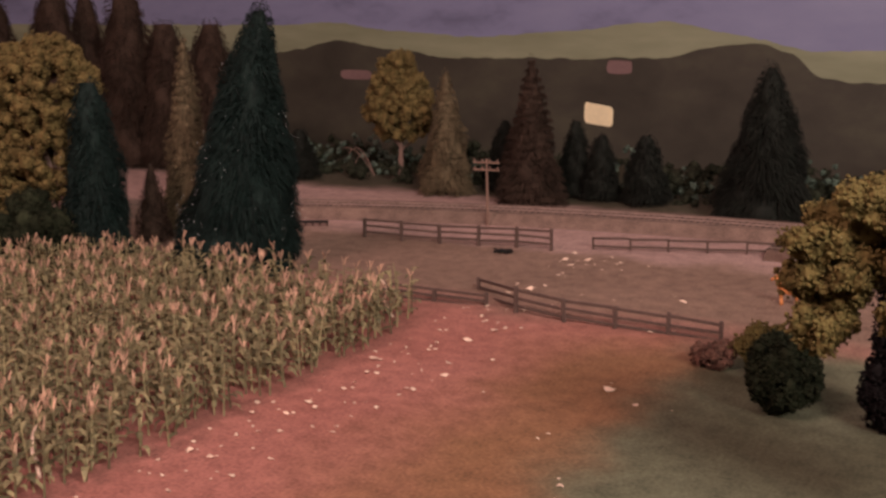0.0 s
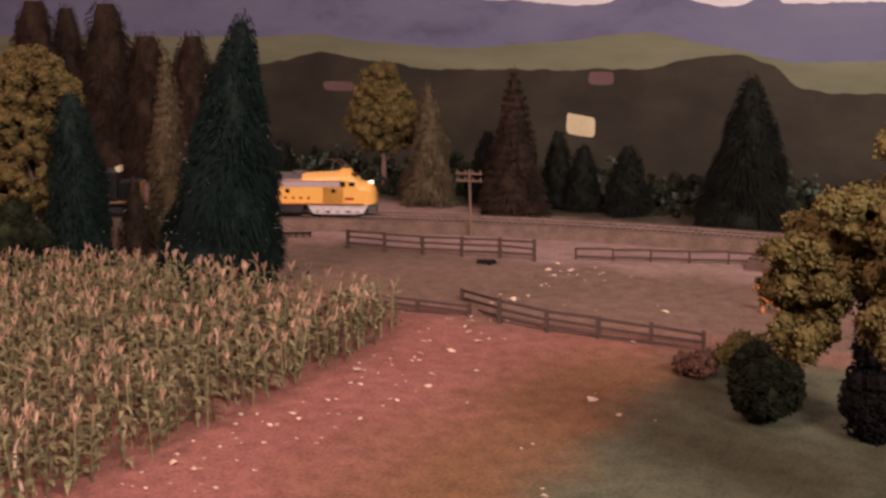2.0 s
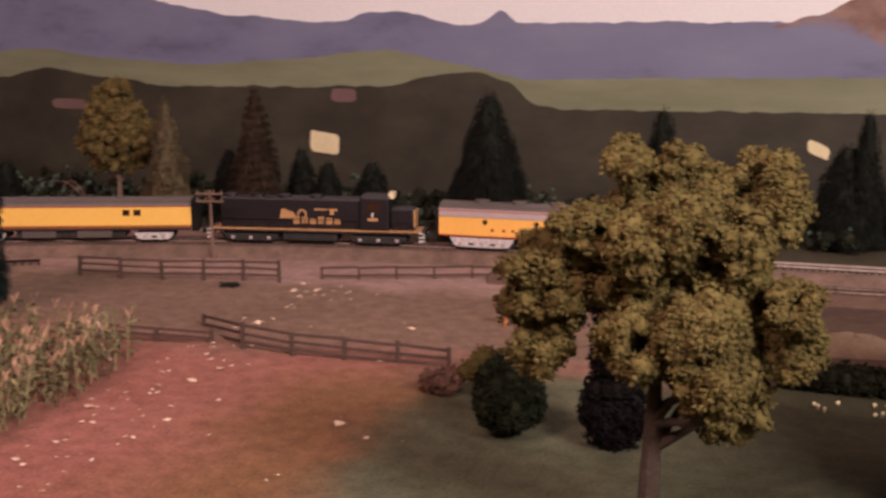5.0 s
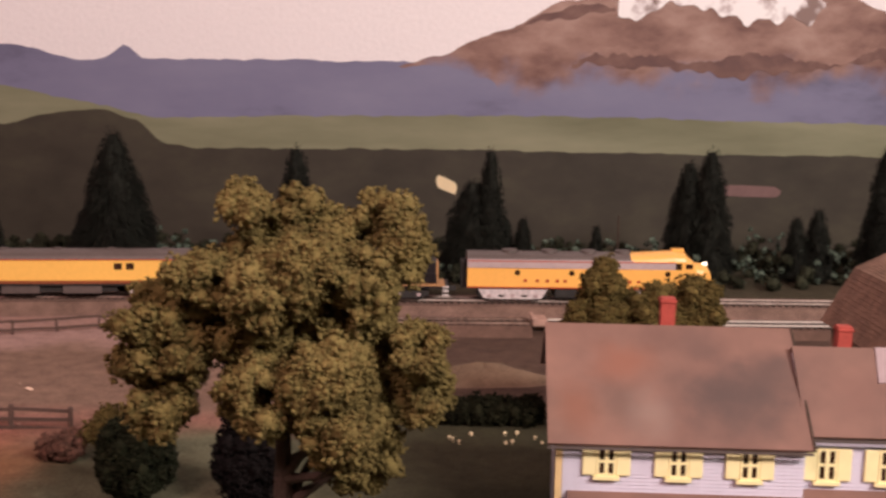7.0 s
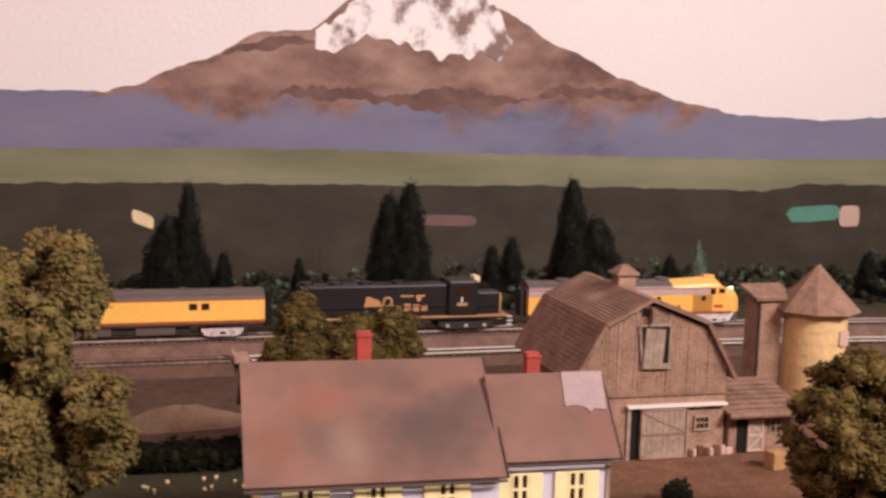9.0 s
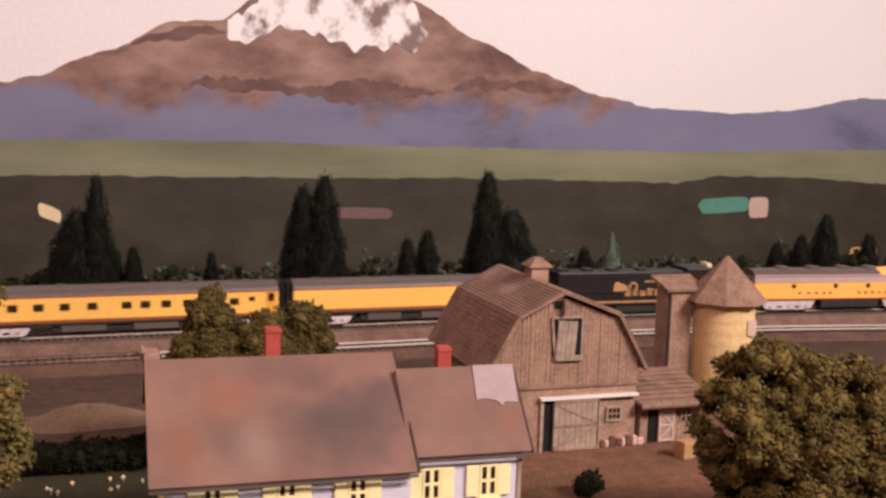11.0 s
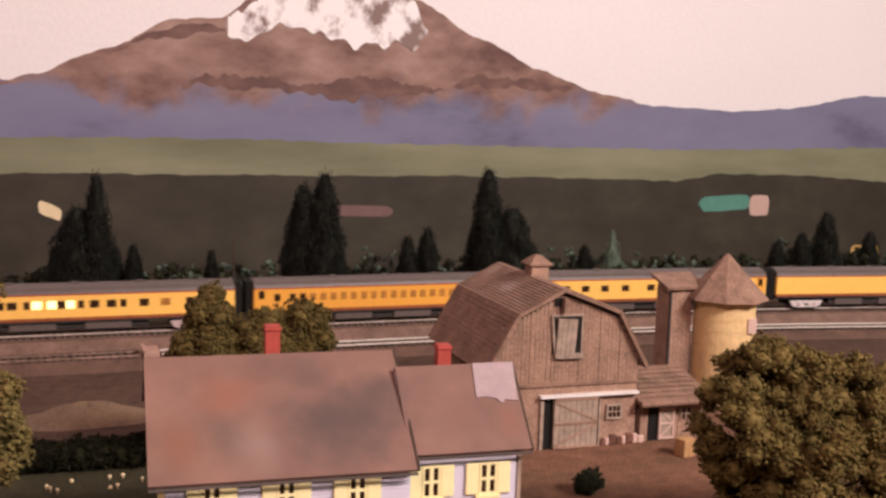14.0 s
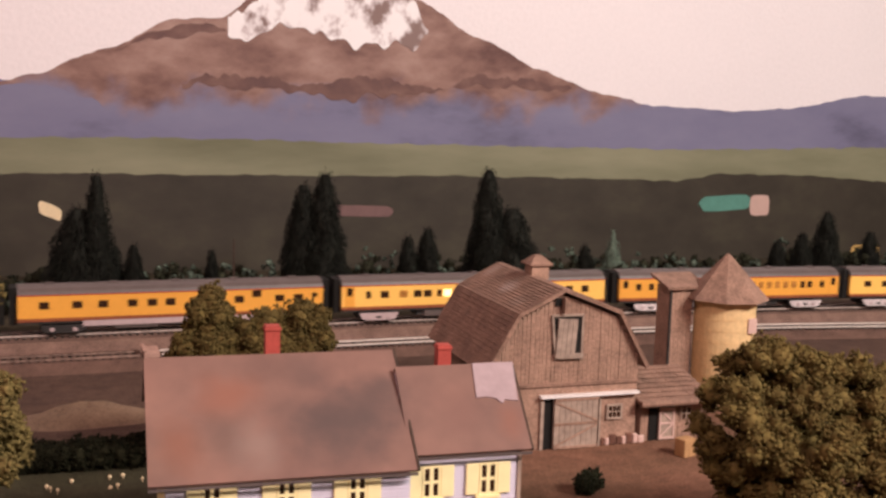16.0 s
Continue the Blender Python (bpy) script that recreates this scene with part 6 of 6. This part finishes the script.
def hood_engine():
    root = thing("hood_locomotive", pose(0, 0, 0), "black hood-type diesel locomotive with gold lettering bars and sill stripe", "locomotive")
    F, B = 0.0, -0.2380
    part("frame", boxm(B, F, -0.0168, 0.0168, 0.0125, 0.0160), M_BLACK, root)
    part("sill_stripe", boxm(B + 0.006, F - 0.004, -0.0172, 0.0172, 0.0150, 0.0164), M_GOLD, root, "broken gold sill stripe")
    part("hood", soft(boxm(B + 0.014, -0.070, -0.0125, 0.0125, 0.0160, 0.0490), 0.0020, 2), M_BLACK, root)
    part("cab", soft(boxm(-0.070, -0.038, -0.0168, 0.0168, 0.0160, 0.0530), 0.0025, 2), M_BLACK, root)
    part("short_hood", soft(boxm(-0.038, -0.012, -0.0105, 0.0105, 0.0160, 0.0400), 0.0022, 2), M_BLACK, root)
    for x in (-0.215, -0.185, -0.155, -0.12):
        part("roof_fan", tube(bmesh.new(), (x, 0, 0.0485), (x, 0, 0.0515), 0.0075, 0.007, 18), M_BLACK, root)
    for s in (-1, 1):
        y0, y1 = s * 0.0127 - 0.0003, s * 0.0127 + 0.0003
        part("lettering_shape", prism(bmesh.new(), [(-0.1580, 0.0262), (-0.1445, 0.0272), (-0.1400, 0.0310), (-0.1440, 0.0345), (-0.1470, 0.0352), (-0.1520, 0.0375), (-0.1560, 0.0372)], "y", y0, y1), M_GOLD, root)
        ring = bmesh.new()
        for k in range(9):
            a = math.pi * (k - 1) / 7
            box(ring, -0.0011, 0.0011, y0, y1, -0.0012, 0.0012, turn=pose(-0.1335 + 0.0042 * math.cos(a), 0, 0.0318 + 0.0045 * math.sin(a), 0, math.degrees(-a), 0))
        part("lettering_shape", ring, M_GOLD, root)
        for xa, xb, za, zb in ((-0.1200, -0.1060, 0.0366, 0.0384), (-0.1040, -0.0945, 0.0362, 0.0384), (-0.1030, -0.0985, 0.0320, 0.0362)):
            part("lettering_bar", boxm(xa, xb, y0, y1, za, zb), M_GOLD, root)
        for k in range(6):
            x = -0.1430 + k * 0.0090
            part("lettering_bar", soft(boxm(x, x + 0.0068, y0, y1, 0.0215 + 0.0005 * (k % 2), 0.0296 - 0.0010 * (k % 3)), 0.0001, 1), M_GOLD, root)
        part("cab_window", boxm(-0.062, -0.047, s * 0.0169 - 0.0004, s * 0.0169 + 0.0004, 0.037, 0.046), M_GLASS, root)
        part("number_bar", boxm(-0.061, -0.050, s * 0.0170 - 0.0004, s * 0.0170 + 0.0004, 0.0268, 0.0300), M_GOLD, root)
        part("cab_mark", boxm(-0.0565, -0.0550, s * 0.0170 - 0.0004, s * 0.0170 + 0.0004, 0.031, 0.036), M_WHITE, root)
        for x in (B + 0.003, -0.003):
            for z in (0.006, 0.010, 0.0145):
                part("step", boxm(x - 0.003, x + 0.003, s * 0.0165 - 0.001, s * 0.0165 + 0.001, z - 0.0006, z + 0.0006), M_WHITE, root)
        for i in range(12):
            x = B + 0.012 + i * 0.0194
            part("stanchion", boxm(x - 0.0003, x + 0.0003, s * 0.0164 - 0.0003, s * 0.0164 + 0.0003, 0.016, 0.0275), M_BLACK, root)
        part("handrail", boxm(B + 0.012, -0.012, s * 0.0164 - 0.0003, s * 0.0164 + 0.0003, 0.0272, 0.0278), M_BLACK, root)
    part("number_board", boxm(-0.040, -0.034, -0.008, 0.008, 0.0500, 0.0560), M_BCREAM, root, "pale number board")
    part("end_panel", boxm(-0.0125, -0.0105, -0.0105, 0.0105, 0.020, 0.038), M_GOLD, root)
    part("fuel_tank", soft(boxm(-0.155, -0.095, -0.0140, 0.0140, 0.0030, 0.0125), 0.002, 2), M_UNDER, root)
    truck(root, -0.190, 0.060, 3, M_UNDER)
    truck(root, -0.050, 0.060, 3, M_UNDER)
    part("coupler", boxm(B - 0.010, B, -0.002, 0.002, 0.008, 0.0125), M_UNDER, root)
    part("coupler", boxm(F, F + 0.008, -0.002, 0.002, 0.008, 0.0125), M_UNDER, root)
    return root


def spread(a, b, n):
    return [a + (b - a) * i / (n - 1) for i in range(n)]


engine = streamlined_engine()
booster = hood_engine()
# each car with the distance from the engine's nose to its front, and its length
train = [
    (0.5248, 0.2592, passenger_car("yellow baggage car with two small door windows and a grey roof", 0.2592, M_YEL, [0.0605, 0.0722], skirt=0.013, win=(0.0076, 0.0064), zwin=0.0290)),
    (0.7996, 0.2939, passenger_car("yellow lounge car with few wide windows and a grey roof", 0.2939, M_YEL, [-0.1242, -0.1011, -0.0782, -0.0551, -0.0303, 0.0009, 0.0180, 0.0376, 0.058, 0.0836, 0.103, 0.1205], small=(11,), high=(11,), doors=(0.1395,), win=(0.0090, 0.0068))),
    (1.1103, 0.2783, passenger_car("orange-yellow coach with many small windows coloured amber for interior light, and a grey roof", 0.2783, M_ORG, [-0.116, -0.1005, -0.0902] + spread(-0.0796, 0.0796, 16) + [0.0913, 0.1005, 0.117], amber=range(3, 19), doors=(-0.1318, 0.1318), win=(0.0060, 0.0074))),
    (1.4078, 0.2968, passenger_car("yellow dining car with some lit windows and a grey roof", 0.2968, M_YEL, [-0.1204, -0.103, -0.0828, -0.0675, -0.0565, -0.0435, -0.0348, -0.0215, -0.0130, -0.0055, 0.0044, 0.0166, 0.032, 0.0428, 0.0620, 0.0820, 0.1056, 0.1245], lit=(6, 7, 9), amber=(2, 15), small=(0, 5, 10, 13), doors=(-0.1400,), win=(0.0086, 0.0072), trucks=M_PALE)),
    (1.7247, 0.2889, passenger_car("orange sleeping car with staggered windows and a pale skirt", 0.2889, M_ORG, [-0.121, -0.0916, -0.0682, -0.0413, -0.023, -0.006, 0.0166, 0.039, 0.0602, 0.0774, 0.1004, 0.1195, 0.1358], small=(12,), high=(7, 9, 12), trucks=M_UNDER, shade=True, win=(0.0090, 0.0068))),
    (2.0320, 0.2889, passenger_car("orange coach at the train's end with evenly spaced windows", 0.2889, M_ORG, spread(-0.115, 0.115, 14), doors=(0.134,), win=(0.0060, 0.0074))),
]

# ---- what moves ----
NOSE = [(0.0, -1.138), (0.5, -1.034), (2.0, -0.7235), (3.0, -0.5203), (6.0, 0.0971), (7.0, 0.2919), (9.0, 0.6645), (12.0, 1.2275), (13.0, 1.413), (14.0, 1.6045), (15.0, 1.8023), (16.0, 2.010)]


def nose_at(t):
    """Where the engine's nose is along the track, gliding through the keys."""
    for (t0, a), (t1, b) in zip(NOSE, NOSE[1:]):
        if t <= t1:
            return a + (b - a) * (t - t0) / (t1 - t0)
    return NOSE[-1][1]


def follow(ob, lead, length, middle):
    """Rows for a car whose front is lead metres behind the nose; its two ends ride the track."""
    rows = []
    for k in range(33):
        t = k * 0.5
        s = nose_at(t) - lead
        xa, ya, _ = track(s)
        xb, yb, _ = track(s - length)
        deg = math.degrees(math.atan2(ya - yb, xa - xb))
        x, y = ((xa + xb) / 2, (ya + yb) / 2) if middle else (xa, ya)
        rows.append((t, pose(x, y, RAIL_TOP, 0, 0, deg)))
    walk(ob, rows)


def motions():
    follow(engine, 0.0, 0.248, False)
    follow(booster, 0.2663, 0.238, False)
    for lead, length, car in train:
        follow(car, lead, length, True)


motions()
